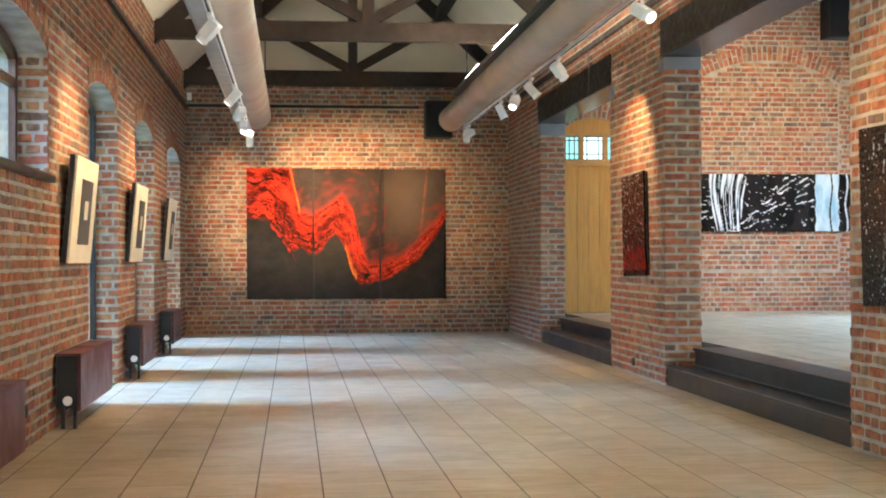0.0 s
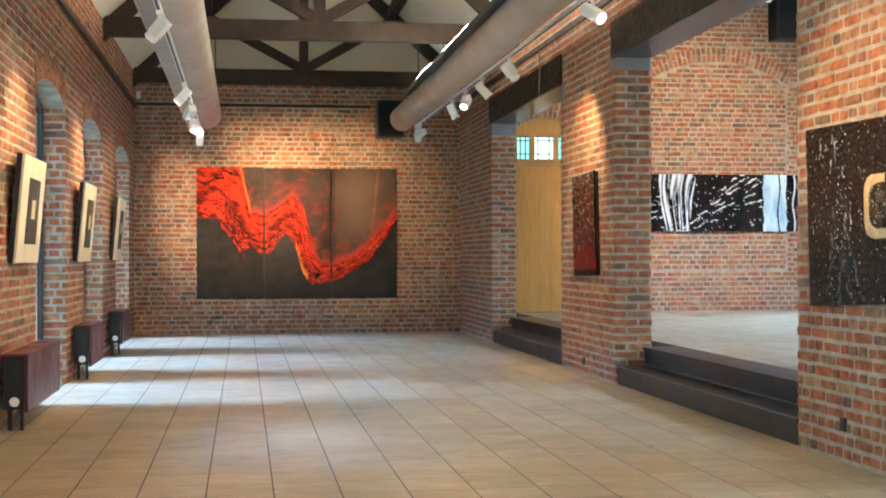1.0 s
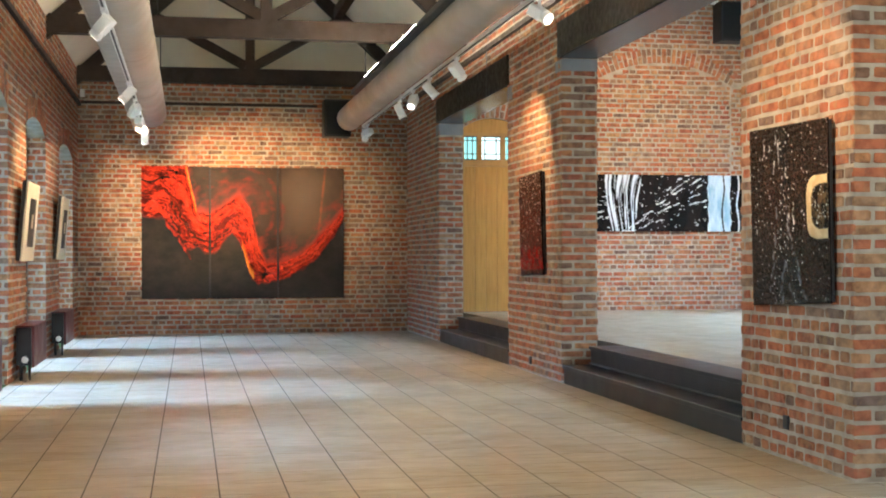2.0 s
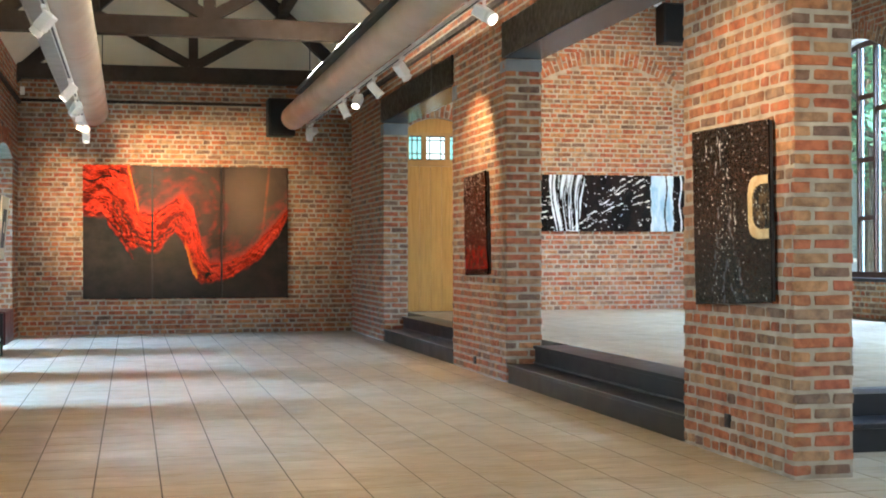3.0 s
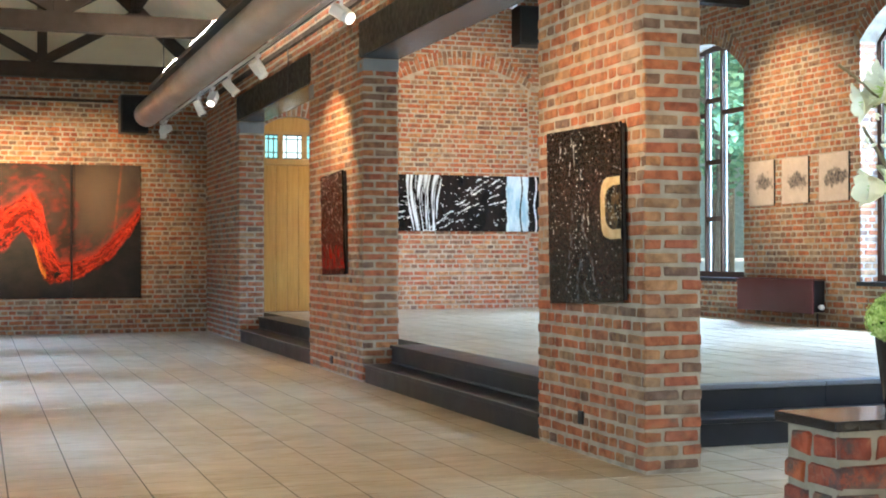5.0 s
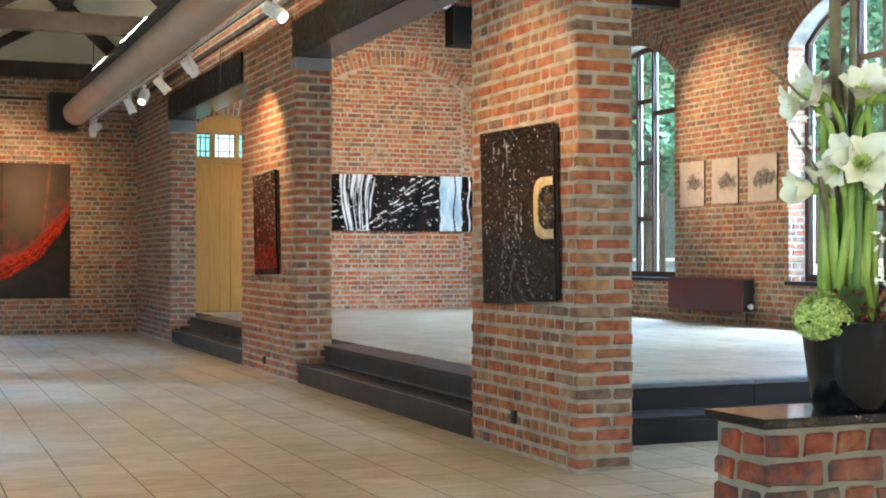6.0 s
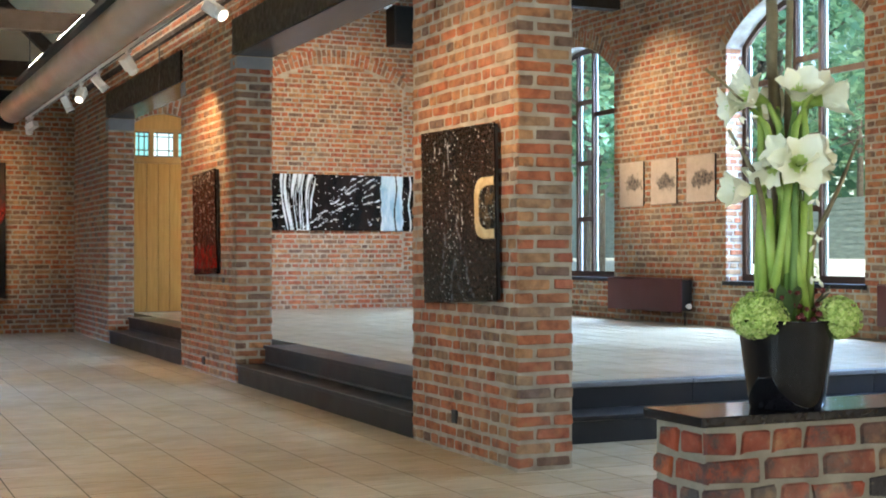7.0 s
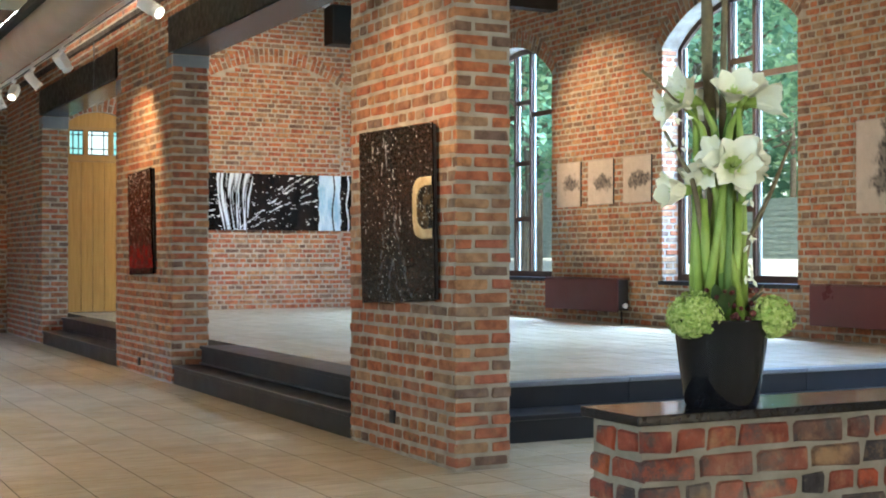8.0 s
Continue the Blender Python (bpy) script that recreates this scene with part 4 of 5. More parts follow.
for p0 in (d0 + 0.255, d0 + 0.625):
    part("glazing_bar", boxed(p0, p0 + 0.07, ya - 0.005, yb, 2.66, 3.03), OAK_EDGE, door)
n = 5
for k in range(n):
    a = d0 + 0.05 + (d1 - d0 - 0.10) * k / n
    part("plank", boxed(a + 0.002, a + (d1 - d0 - 0.10) / n - 0.002, ya + 0.012, yb - 0.01, FL + 0.004, 2.565, bevel=0.004), OAK, door)
part("door_handle", boxed(d1 - 0.14, d1 - 0.11, ya - 0.05, ya + 0.012, 1.38, 1.52, bevel=0.006), BLACK, door, "black iron handle")
part("doorstep", boxed(d0, d1, YN, YN + 0.25, FL - 0.05, FL + 0.004), STEP, door)

# ---- pictures ----
def art_mat(name, rough, spec=0.5, bump=0.25, scale=200.0):
    m = mat(name, (0.1, 0.1, 0.1), rough, spec=spec)
    n = Nodes(m)
    a = n.t.nodes.new("ShaderNodeAttribute")
    a.attribute_name = "paint"
    grain = n.ramp(n.noise(140.0, 4), [(0.3, (0.8, 0.8, 0.8)), (0.7, (1.12, 1.12, 1.12))])
    n.color(n.mix("MULTIPLY", 0.6, a.outputs["Color"], grain))
    n.bump(n.noise(scale, 4), bump, 0.004)
    return m


IMPASTO = art_mat("thick_paint", 0.6, 0.2)
RESIN = art_mat("glossy_resin", 0.17, 0.15, 0.6, 60.0)
PAPER = art_mat("matt_paper", 0.85)


def fbm(u, v, s, seed=0.0, octaves=4):
    return noise.fractal(Vector((u * s + seed, v * s * 1.0 - seed, seed * 1.7)), 0.6, 2.0, octaves)


def painted(name, corners, nx, nz, paint, material, parent, depth=0.035, label=""):
    """A canvas: corners tl, tr, br, bl seen from the room; paint(u, v) gives its colour and relief in metres."""
    tl, tr, br, bl = (Vector(c) for c in corners)
    n = (br - bl).cross(tl - bl).normalized()
    bm = bmesh.new()
    col = bm.loops.layers.float_color.new("paint")
    grid, cols = [], []
    for j in range(nz + 1):
        v = j / nz
        row = []
        for i in range(nx + 1):
            u = i / nx
            c, h = paint(u, v)
            p = tl.lerp(tr, u).lerp(bl.lerp(br, u), v)
            x = bm.verts.new(p + n * h)
            row.append(x)
            cols.append((x, c))
        grid.append(row)
    tone = {x: c for x, c in cols}
    for j in range(nz):
        for i in range(nx):
            f = bm.faces.new((grid[j][i], grid[j + 1][i], grid[j + 1][i + 1], grid[j][i + 1]))
            f.smooth = True
            for l in f.loops:
                l[col] = (*tone[l.vert], 1)
    rim = [grid[0][i] for i in range(nx + 1)] + [grid[j][nx] for j in range(1, nz + 1)] + [grid[nz][i] for i in range(nx - 1, -1, -1)] + [grid[j][0] for j in range(nz - 1, 0, -1)]
    back = [bm.verts.new(x.co - n * depth) for x in rim]
    for i in range(len(rim)):
        j = (i + 1) % len(rim)
        f = bm.faces.new((rim[i], rim[j], back[j], back[i]))
        for l in f.loops:
            l[col] = (0.006, 0.005, 0.005, 1)
    f = bm.faces.new(list(reversed(back)))
    for l in f.loops:
        l[col] = (0.006, 0.005, 0.005, 1)
    return part(name, bm, material, parent, label)


# the red wave over three canvases: across, upper edge, lower edge, as shares of the whole
WAVE_U = (0.0, 0.11, 0.16, 0.21, 0.245, 0.275, 0.335, 0.385, 0.44, 0.48, 0.53, 0.572, 0.615, 0.675, 0.75, 0.82, 0.88, 0.945, 1.0)
WAVE_T = (-0.1, -0.1, -0.1, -0.1, 0.16, 0.35, 0.35, 0.31, 0.235, 0.22, 0.32, 0.60, 0.73, 0.74, 0.69, 0.62, 0.52, 0.42, 0.335)
WAVE_B = (0.37, 0.38, 0.47, 0.60, 0.62, 0.60, 0.655, 0.59, 0.49, 0.56, 0.82, 0.89, 0.885, 0.85, 0.80, 0.75, 0.66, 0.53, 0.38)


def blend(a, b, f):
    f = min(max(f, 0.0), 1.0)
    return tuple(p + (q - p) * f for p, q in zip(a, b))


def wave_paint(s):
    def paint(u, v):
        U = (s + u) / 3
        wob = 0.018 * fbm(U * 1.5, v, 9.0, 3.1)
        t, b = np.interp(U, WAVE_U, WAVE_T) + wob, np.interp(U, WAVE_U, WAVE_B) + 0.02 * fbm(U * 1.5, v, 11.0, 7.7)
        # ground: black below, smoky brown above
        dusk = fbm(U * 1.5, v, 3.0, 5.0)
        above = blend((0.020, 0.012, 0.010), (0.075, 0.048, 0.034), 0.2 + 0.5 * dusk + 1.0 * max(0.0, U - 0.62))
        if U > 0.68:
            glow = math.exp(-(((U - 0.80) / 0.13) ** 2 + ((v - 0.25) / 0.30) ** 2))
            above = blend(above, (0.20, 0.13, 0.085), 0.6 * glow)
        ring = math.hypot((U - 0.47) * 1.55, v - 0.34)
        arc = max(0.0, 1 - abs(ring - 0.20) / 0.06) * (0.5 + 0.6 * fbm(U, v, 14.0, 2.0)) * (v < 0.36)
        above = blend(above, (0.26, 0.026, 0.016), 0.50 * arc)
        for k, rr in enumerate((0.13, 0.27, 0.34)):
            arc = max(0.0, 1 - abs(ring - rr - 0.02 * fbm(U, v, 5.0, 3.0 + k)) / 0.030) * max(0.0, 0.25 + fbm(U * 2.0, v * 2.0, 6.0, 12.0 + k))
            above = blend(above, (0.20, 0.018, 0.012), 0.8 * arc * (v < 0.55))
        mist = max(0.0, 1 - (t - v) / 0.22) * max(0.0, 0.15 + fbm(U * 3.0, v * 3.0 + U * 2.0, 6.0, 21.0))
        above = blend(above, (0.30, 0.024, 0.014), 0.75 * mist)
        drip = max(0.0, 1 - abs(U - (0.905 - 0.07 * v)) / 0.010) * (v < 0.5)
        above = blend(above, (0.50, 0.10, 0.03), drip * (0.12 + 0.4 * max(0.0, fbm(U, v, 7.0, 4.4) + 0.3)))
        below = blend((0.012, 0.011, 0.011), (0.028, 0.023, 0.020), 0.5 + 0.6 * fbm(U, v, 12.0, 9.0))
        if v < t:
            c = blend((0.32, 0.035, 0.02), above, (t - v) / 0.05)
            h = 0.001
        elif v > b:
            c = blend((0.20, 0.02, 0.012), below, (v - b) / 0.02)
            h = 0.001
            lower = np.interp(U, (0.12, 0.17, 0.21, 0.245), (0.43, 0.52, 0.62, 0.70)) + 0.012 * fbm(U, v, 16.0, 2.6)
            if 0.12 < U < 0.245 and abs(v - lower) < 0.018:
                c, h = blend((0.50, 0.030, 0.014), (0.06, 0.008, 0.006), 0.5 + 1.2 * fbm(U * 3, v * 3, 9.0, 4.1)), 0.008
        else:
            w = (v - t) / max(b - t, 0.02)
            # ridges of paint that run along the wave, broken by cracks
            drift = 0.10 * fbm(U * 2.0, v * 2.0, 4.0, 1.5)
            ridge = fbm(U * 1.3 + drift, w * 2.6 + drift * 3.0, 5.0, 4.0, 5)
            fold = fbm(U * 2.2, v * 2.2 - 0.9 * U, 11.0, 4.0, 6)
            crease = abs(fbm(U * 1.6, w * 1.5 + 2.0 * drift, 6.0, 1.2, 5))
            c = blend((0.13, 0.007, 0.005), (0.68, 0.046, 0.016), 0.62 + 1.5 * ridge + 0.6 * fold)
            if crease < 0.05:
                c = blend((0.07, 0.008, 0.006), c, 0.25 + 12 * crease)
            if 0.14 < U < 0.60 and w > 0.45 and ridge > 0.16:
                c = blend(c, (0.035, 0.010, 0.008), min((ridge - 0.16) * 7.0, 0.92) * min((w - 0.45) * 4, 1))
            edge = min(w, 1 - w)
            hot = max(0.0, 1 - w / 0.14) * (0.18 < U < 0.27) + max(0.0, 1 - (1 - w) / 0.2) * (0.49 < U < 0.55) * (v > 0.55)
            c = blend(c, (0.85, 0.33, 0.04), 0.8 * hot)
            if U < 0.14 and w < 0.55 and abs(v - 0.10 - 0.02 * math.sin(U * 40)) < 0.006:
                c = (0.03, 0.01, 0.01)
            if U > 0.62:
                c = blend(c, (0.30, 0.02, 0.012), 0.25 + 0.7 * fbm(U * 1.5, w * 2.0, 6.0, 6.0))
            h = 0.004 + 0.012 * min(edge * 4, 1) + 0.045 * fold + 0.034 * crease - 0.012 * max(ridge, 0)
        return c, h
    return paint


XT0, XT1, ZT0, ZT1 = -0.72, 2.416, 0.547, 2.599
trip = thing("triptych_painting", ((XT0 + XT1) / 2, YF - 0.04, ZT0), "three dark canvases with a thick red wave running across", "painting")
wide = (XT1 - XT0 - 0.060) / 3
# added black sheet: stands in for the shade in the gaps between the canvases
part("backing", boxed(XT0 + 0.01, XT1 - 0.01, YF - 0.0125, YF - 0.008, ZT0 + 0.003, ZT1 - 0.006), BLACK, trip, "dark filler board behind the picture")
for s in range(3):
    a = XT0 + s * (wide + 0.030)
    top = ZT1 - (0.004 if s else -0.006)
    yc = YF - 0.055
    painted("canvas", ((a, yc, top), (a + wide, yc, top), (a + wide, yc, ZT0), (a, yc, ZT0)), 110, 210, wave_paint(s), IMPASTO, trip, depth=0.042)


def streak_paint(u, v):
    """Black resin with a pale tree of runs, thin rising branches and two pale blue panels."""
    base = blend((0.003, 0.003, 0.003), (0.020, 0.012, 0.010), 0.35 + 0.7 * fbm(u * 3, v * 0.4, 5.0, 2.0))
    c, h = base, 0.002
    # the pale trunk: many upright runs that draw together towards the foot
    mid, half_w = 0.315 - 0.005 * v, 0.098 - 0.035 * v
    d = (u - mid) / half_w
    if abs(d) < 1.0:
        run = fbm(d * 2.3 + 0.35 * math.sin(v * 4.0), v * 0.28, 3.0, 6.0, 3)
        if run > 0.0:
            c, h = blend(base, (0.70, 0.78, 0.84), min(1.0, 0.25 + 3.2 * run)), 0.005
    # curved runs at the western end
    for k, (p0, bow) in enumerate(((0.018, 0.03), (0.052, 0.045), (0.075, 0.05))):
        if abs(u - p0 - bow * (0.5 - v) * (1.2 - v)) < 0.004 + 0.004 * fbm(u, v, 6.0, k) and (v < 0.75 or k == 0):
            c = (0.80, 0.84, 0.86)
    # pale blue panels
    for p0, p1 in ((0.765, 0.885), (0.952, 0.995)):
        e0, e1 = p0 + 0.006 * fbm(v, p0, 4.0, 1.0), p1 + 0.008 * fbm(v, p1, 4.0, 2.0)
        if e0 < u < e1:
            c = blend((0.30, 0.52, 0.68), (0.62, 0.78, 0.87), 0.55 + 0.9 * fbm(u * 6, v * 0.5, 4.0, 9.0))
            if abs(u - (0.845 + 0.006 * math.sin(v * 7))) < 0.004:
                c = base
    if abs(u - 0.925 - 0.006 * math.sin(v * 9)) < 0.004:
        c = (0.75, 0.80, 0.84)
    # thin branches that rise from the trunk, and flung drops
    if c == base:
        for k in range(7):
            foot, slope = 0.98 - 0.075 * k, 1.05 + 0.22 * k
            line = foot - slope * (u - 0.36 - 0.012 * k) + 0.05 * fbm(u * 3, k * 0.7, 4.0, 1.0 + k)
            if 0.30 + 0.04 * k < u < 0.76 and abs(v - line) < 0.002 + 0.020 * fbm(u * 2, v, 9.0, 5.0 + k):
                c, h = (0.80, 0.80, 0.80), 0.005
        for k in range(4):
            line = 0.98 - 0.9 * (u + 0.01) - 0.13 * k + 0.05 * fbm(u * 4, k * 0.9, 4.0, 11.0 + k)
            if u < 0.24 and abs(v - line) < 0.000 + 0.020 * fbm(u * 3, v, 9.0, 15.0 + k):
                c, h = (0.74, 0.74, 0.74), 0.005
        if fbm(u * 3.3 - v * 0.4, v * 1.3 + u * 1.6, 17.0, 3.3, 4) > 0.80:
            c = (0.72, 0.72, 0.72)
    return c, h


def hang(name, label, corners, nx, nz, paint, material, depth, category="painting", group=""):
    c = [Vector(q) for q in corners]
    t = thing(name, (c[2] + c[3]) / 2, label, category, group)
    painted("canvas", corners, nx, nz, paint, material, t, depth * 0.6)
    q = [Vector(p) for p in corners]
    n = (q[2] - q[3]).cross(q[0] - q[3]).normalized()
    mid = sum(q, Vector()) / 4
    bm = bmesh.new()
    f = [bm.verts.new(mid + (p - mid) * 0.985 - n * depth * 0.6) for p in q]
    b = [bm.verts.new(mid + (p - mid) * 0.985 - n * (depth + 0.012)) for p in q]
    bm.faces.new(f)
    bm.faces.new(list(reversed(b)))
    for i in range(4):
        bm.faces.new((f[(i + 1) % 4], f[i], b[i], b[(i + 1) % 4]))
    part("stretcher_frame", bm, BLACK, t, "dark backing frame")
    return t


hang("panorama_painting", "long glossy black painting with white streaks and splashes", ((5.62, YN - 0.05, 2.455), (8.72, YN - 0.05, 2.455), (8.72, YN - 0.05, 1.575), (5.62, YN - 0.05, 1.575)),
     330, 84, streak_paint, RESIN, 0.045)


def drip_paint(u, v):
    n1 = fbm(u * 1.2, v * 0.35, 9.0, 1.0, 5)
    brush = fbm(u * 0.5, v * 3.2, 14.0, 6.0, 5)
    n2 = fbm(u, v * 0.8, 70.0, 4.0, 5)
    c = blend((0.005, 0.003, 0.0025), (0.034, 0.013, 0.008), 0.35 + 0.6 * n1 + 0.5 * brush)
    # a dark trunk of poured resin down the middle, split towards the foot
    trunk = 0.44 + 0.05 * fbm(v * 2.0, 0.3, 3.0, 2.2)
    split = 0.20 * max(0.0, v - 0.55) / 0.45
    d = min(abs(u - trunk + split * 0.6), abs(u - trunk - split))
    pour = max(0.0, 1.0 - d / 0.085)
    c = blend(c, (0.010, 0.011, 0.013), 0.85 * min(1.0, pour * 1.6))
    h = 0.004 + 0.002 * brush + 0.002 * n2 + 0.004 * pour
    edge = abs(d - 0.075)
    if v > 0.45 and edge < 0.012 and fbm(u, v, 20.0, 7.0) > -0.1:
        c = blend(c, (0.16, 0.16, 0.17), 0.6)
    if n2 > 0.50 - 0.16 * pour:
        c = blend(c, (0.10, 0.055, 0.032), 0.7)
    if n2 > 0.86 - 0.24 * pour:
        c, h = (0.52, 0.50, 0.47), h + 0.002
    # short white runs near the top
    for k, (cu, t0, t1) in enumerate(((0.20, 0.07, 0.16), (0.27, 0.10, 0.14), (0.33, 0.19, 0.27), (0.40, 0.09, 0.22), (0.36, 0.05, 0.09), (0.52, 0.40, 0.52), (0.57, 0.43, 0.56), (0.49, 0.24, 0.30))):
        if abs(u - cu - 0.006 * math.sin(v * 60 + k)) < 0.0065 and t0 < v < t1:
            c, h = blend(c, (0.45, 0.43, 0.41), 0.45 + 0.9 * fbm(u, v, 40.0, 2.0)), h + 0.002
    # cream rounded frame that runs off the edge, with a dark eye in it
    du, dv = (u - 0.955) / 0.205, (v - 0.475) / 0.175
    q = (abs(du) ** 4.0 + abs(dv) ** 4.0) ** 0.25
    if q < 1.0:
        c, h = blend((0.46, 0.32, 0.15), (0.58, 0.44, 0.24), 0.5 + fbm(u, v, 12.0, 3.0)), 0.013
        e = math.hypot((u - 0.965) / 0.165, (v - 0.475) / 0.125)
        if (abs((u - 0.965) / 0.165) ** 3 + abs((v - 0.475) / 0.125) ** 3) < 1.0:
            c = blend((0.010, 0.008, 0.006), (0.085, 0.050, 0.022), 0.25 + fbm(u, v, 18.0, 5.0) + 0.4 * (0.35 < e < 0.6))
            h = 0.007
            if n2 > 0.62:
                c = (0.40, 0.38, 0.33)
    return c, h


hang("relief_painting", "dark brown glossy relief painting with a cream rounded shape", ((3.395, 7.720, 1.962), (3.395, 6.700, 1.946), (3.40, 6.675, 0.940), (3.40, 7.680, 0.896)),
     150, 170, drip_paint, RESIN, 0.014)


def ember_paint(u, v):
    n1, n2 = fbm(u, v, 10.0, 8.0, 5), fbm(u, v * 1.4, 30.0, 2.5, 5)
    c = blend((0.012, 0.006, 0.005), (0.032, 0.012, 0.009), 0.4 + 0.6 * n1)
    if n2 > 0.30:
        c = blend(c, (0.085, 0.028, 0.017), 0.75)
    if n2 > 0.58 + 0.25 * v:
        c = (0.55, 0.45, 0.40)
    if v > 0.74 + 0.05 * n1 and v < 0.94:
        c = blend((0.22, 0.010, 0.008), (0.06, 0.007, 0.006), 0.4 + n1 + 0.6 * n2)
    elif v >= 0.94:
        c = (0.02, 0.012, 0.011)
    return c, 0.004 + 0.004 * n1 + 0.003 * n2


hang("ember_painting", "narrow rust-red relief painting with a bright red lower edge", ((3.40, 13.60, 2.015), (3.40, 12.72, 2.040), (3.405, 12.655, 1.012), (3.405, 13.54, 0.990)),
     70, 90, ember_paint, RESIN, 0.03)


def sketch_paint(seed, big=False):
    def paint(u, v):
        c = blend((0.46, 0.36, 0.29), (0.54, 0.43, 0.35), 0.5 + 0.6 * fbm(u, v, 5.0, seed))
        d = math.hypot((u - 0.55) * (1.5 if big else 1.0), (v - 0.5) * (0.8 if big else 1.9))
        k = (0.42 if big else 0.40) - d + 0.22 * fbm(u, v, 5.0, seed + 9, 5)
        if k > 0:
            c = blend(c, (0.035, 0.028, 0.026), min(k * 8.0, 0.95) * (0.6 + 0.7 * abs(fbm(u, v, 13.0, seed + 4))))
        return c, 0.0
    return paint


XA = XE - 0.022
for k, (y0, y1, z0, z1) in enumerate(((14.99, 14.42, 1.815, 2.392), (14.25, 13.69, 1.825, 2.388), (13.48, 12.905, 1.825, 2.388))):
    hang("ink_drawing", "pale beige sheet with a dark smudged ink drawing", ((XA, y0, z1), (XA, y1, z1), (XA, y1, z0), (XA, y0, z0)), 36, 36, sketch_paint(3.0 + 2 * k), PAPER, 0.018, "drawing", "ink drawings")
hang("large_drawing", "large pale sheet with a dark brown smudged form", ((XA, 9.60, 2.49), (XA, 8.75, 2.49), (XA, 8.75, 1.595), (XA, 9.60, 1.595)), 40, 44, sketch_paint(17.0, True), PAPER, 0.018, "drawing")

CREAM = plain("cream_board", (0.62, 0.54, 0.38), (0.70, 0.62, 0.46), 4.0, 0.7, 0.1)
INK = mat("dark_mount", (0.03, 0.026, 0.022), 0.6)


def framed(y0, y1, z0, z1):
    t = thing("framed_picture", (XL, (y0 + y1) / 2, z0), "cream picture board with a dark rounded mount and small print", "picture", "cream pictures")
    lean = math.atan2(0.07, z1 - z0)
    m = Matrix.Translation((XL + 0.012, 0, z0)) @ Matrix.Rotation(lean, 4, "Y")
    h, w = z1 - z0, y1 - y0

    def slab(name, x0, x1, a, b, c, d, material, bevel, label=""):
        bm = boxed(x0, x1, y0 + a * w, y0 + b * w, c * h, d * h, bevel=bevel)
        bmesh.ops.transform(bm, matrix=m, verts=bm.verts)
        part(name, bm, material, t, label)

    slab("backing", 0.0, 0.035, 0.0, 1.0, 0.0, 1.0, BLACK, 0.0, "dark filler board behind the picture")
    slab("board", 0.036, 0.058, 0.01, 1.0, 0.0, 1.0, CREAM, 0.006)
    slab("mount", 0.059, 0.063, 0.27, 0.77, 0.18, 0.80, INK, 0.0015)
    slab("print", 0.064, 0.066, 0.44, 0.60, 0.42, 0.60, CREAM, 0.0, "small pale print")


framed(9.86, 10.90, 1.165, 1.955)
framed(13.58, 14.58, 1.165, 1.955)
framed(17.22, 18.12, 1.175, 1.965)

# ---- radiators ----
def radiator(x, y0, y1, z0, z1, side, base):
    """A flat panel radiator; side: +1 where it faces +x; base: the height of its floor."""
    t = thing("radiator", (x, (y0 + y1) / 2, base), "maroon enamelled panel radiator with white valve", "radiator", "radiators")
    f = x + side * 0.20
    part("panel", boxed(min(f, f - side * 0.025), max(f, f - side * 0.025), y0, y1, z0, z1, bevel=0.006), MAROON, t)
    part("top_grille", boxed(min(x + side * 0.02, f), max(x + side * 0.02, f) - 0.0, y0 + 0.004, y1 - 0.004, z1 + 0.001, z1 + 0.012, bevel=0.003), MAROON, t)
    part("convector", boxed(min(x + side * 0.03, f - side * 0.03), max(x + side * 0.03, f - side * 0.03), y0 + 0.01, y1 - 0.01, z0 + 0.02, z1 - 0.005), BLACK, t, "dark convector core")
    if side < 0:
        for y in (y0 + 0.25, y1 - 0.25):
            part("bracket", boxed(x - 0.03, x, y - 0.02, y + 0.02, z0 + 0.03, z1 - 0.03), BLACK, t)
        bm = bmesh.new()
        tube(bm, [(x - 0.10, y0 + 0.05, z0 + 0.01), (x - 0.10, y0 + 0.05, base)], 0.009, 10)
        part("pipe", bm, BLACK, t)
    for y in (y0 + 0.06,) if side > 0 else ():
        part("leg", boxed(x + side * 0.07 - 0.015, x + side * 0.07 + 0.015, y - 0.015, y + 0.015, base, z0 + 0.03), BLACK, t)
        part("leg", boxed(x + side * 0.15 - 0.012, x + side * 0.15 + 0.012, y - 0.012, y + 0.012, base, z0 + 0.03), BLACK, t)
    if side > 0:
        part("wall_bracket", boxed(x, x + 0.04, y1 - 0.3, y1 - 0.26, z0 + 0.03, z1 - 0.03), BLACK, t)
    v = Vector((x + side * 0.12, y0 - 0.01, z0 + 0.08))
    bm = bmesh.new()
    tube(bm, [v, v - Vector((0, 0.035, 0)), v - Vector((0, 0.06, 0)), v - Vector((0, 0.065, 0))], [0.014, 0.03, 0.034, 0.028], 14)
    part("valve", bm, WHITE, t, "round white valve knob")


for y0, y1 in ((5.9, 7.62), (9.56, 11.2), (13.46, 14.6), (16.85, 18.0)):
    radiator(XL, y0, y1, 0.13, 0.52, 1, 0.0)
radiator(XE, 13.35, 15.0, 0.50, 0.90, -1, FL)
radiator(XE, 8.4, 10.05, 0.50, 0.90, -1, FL)

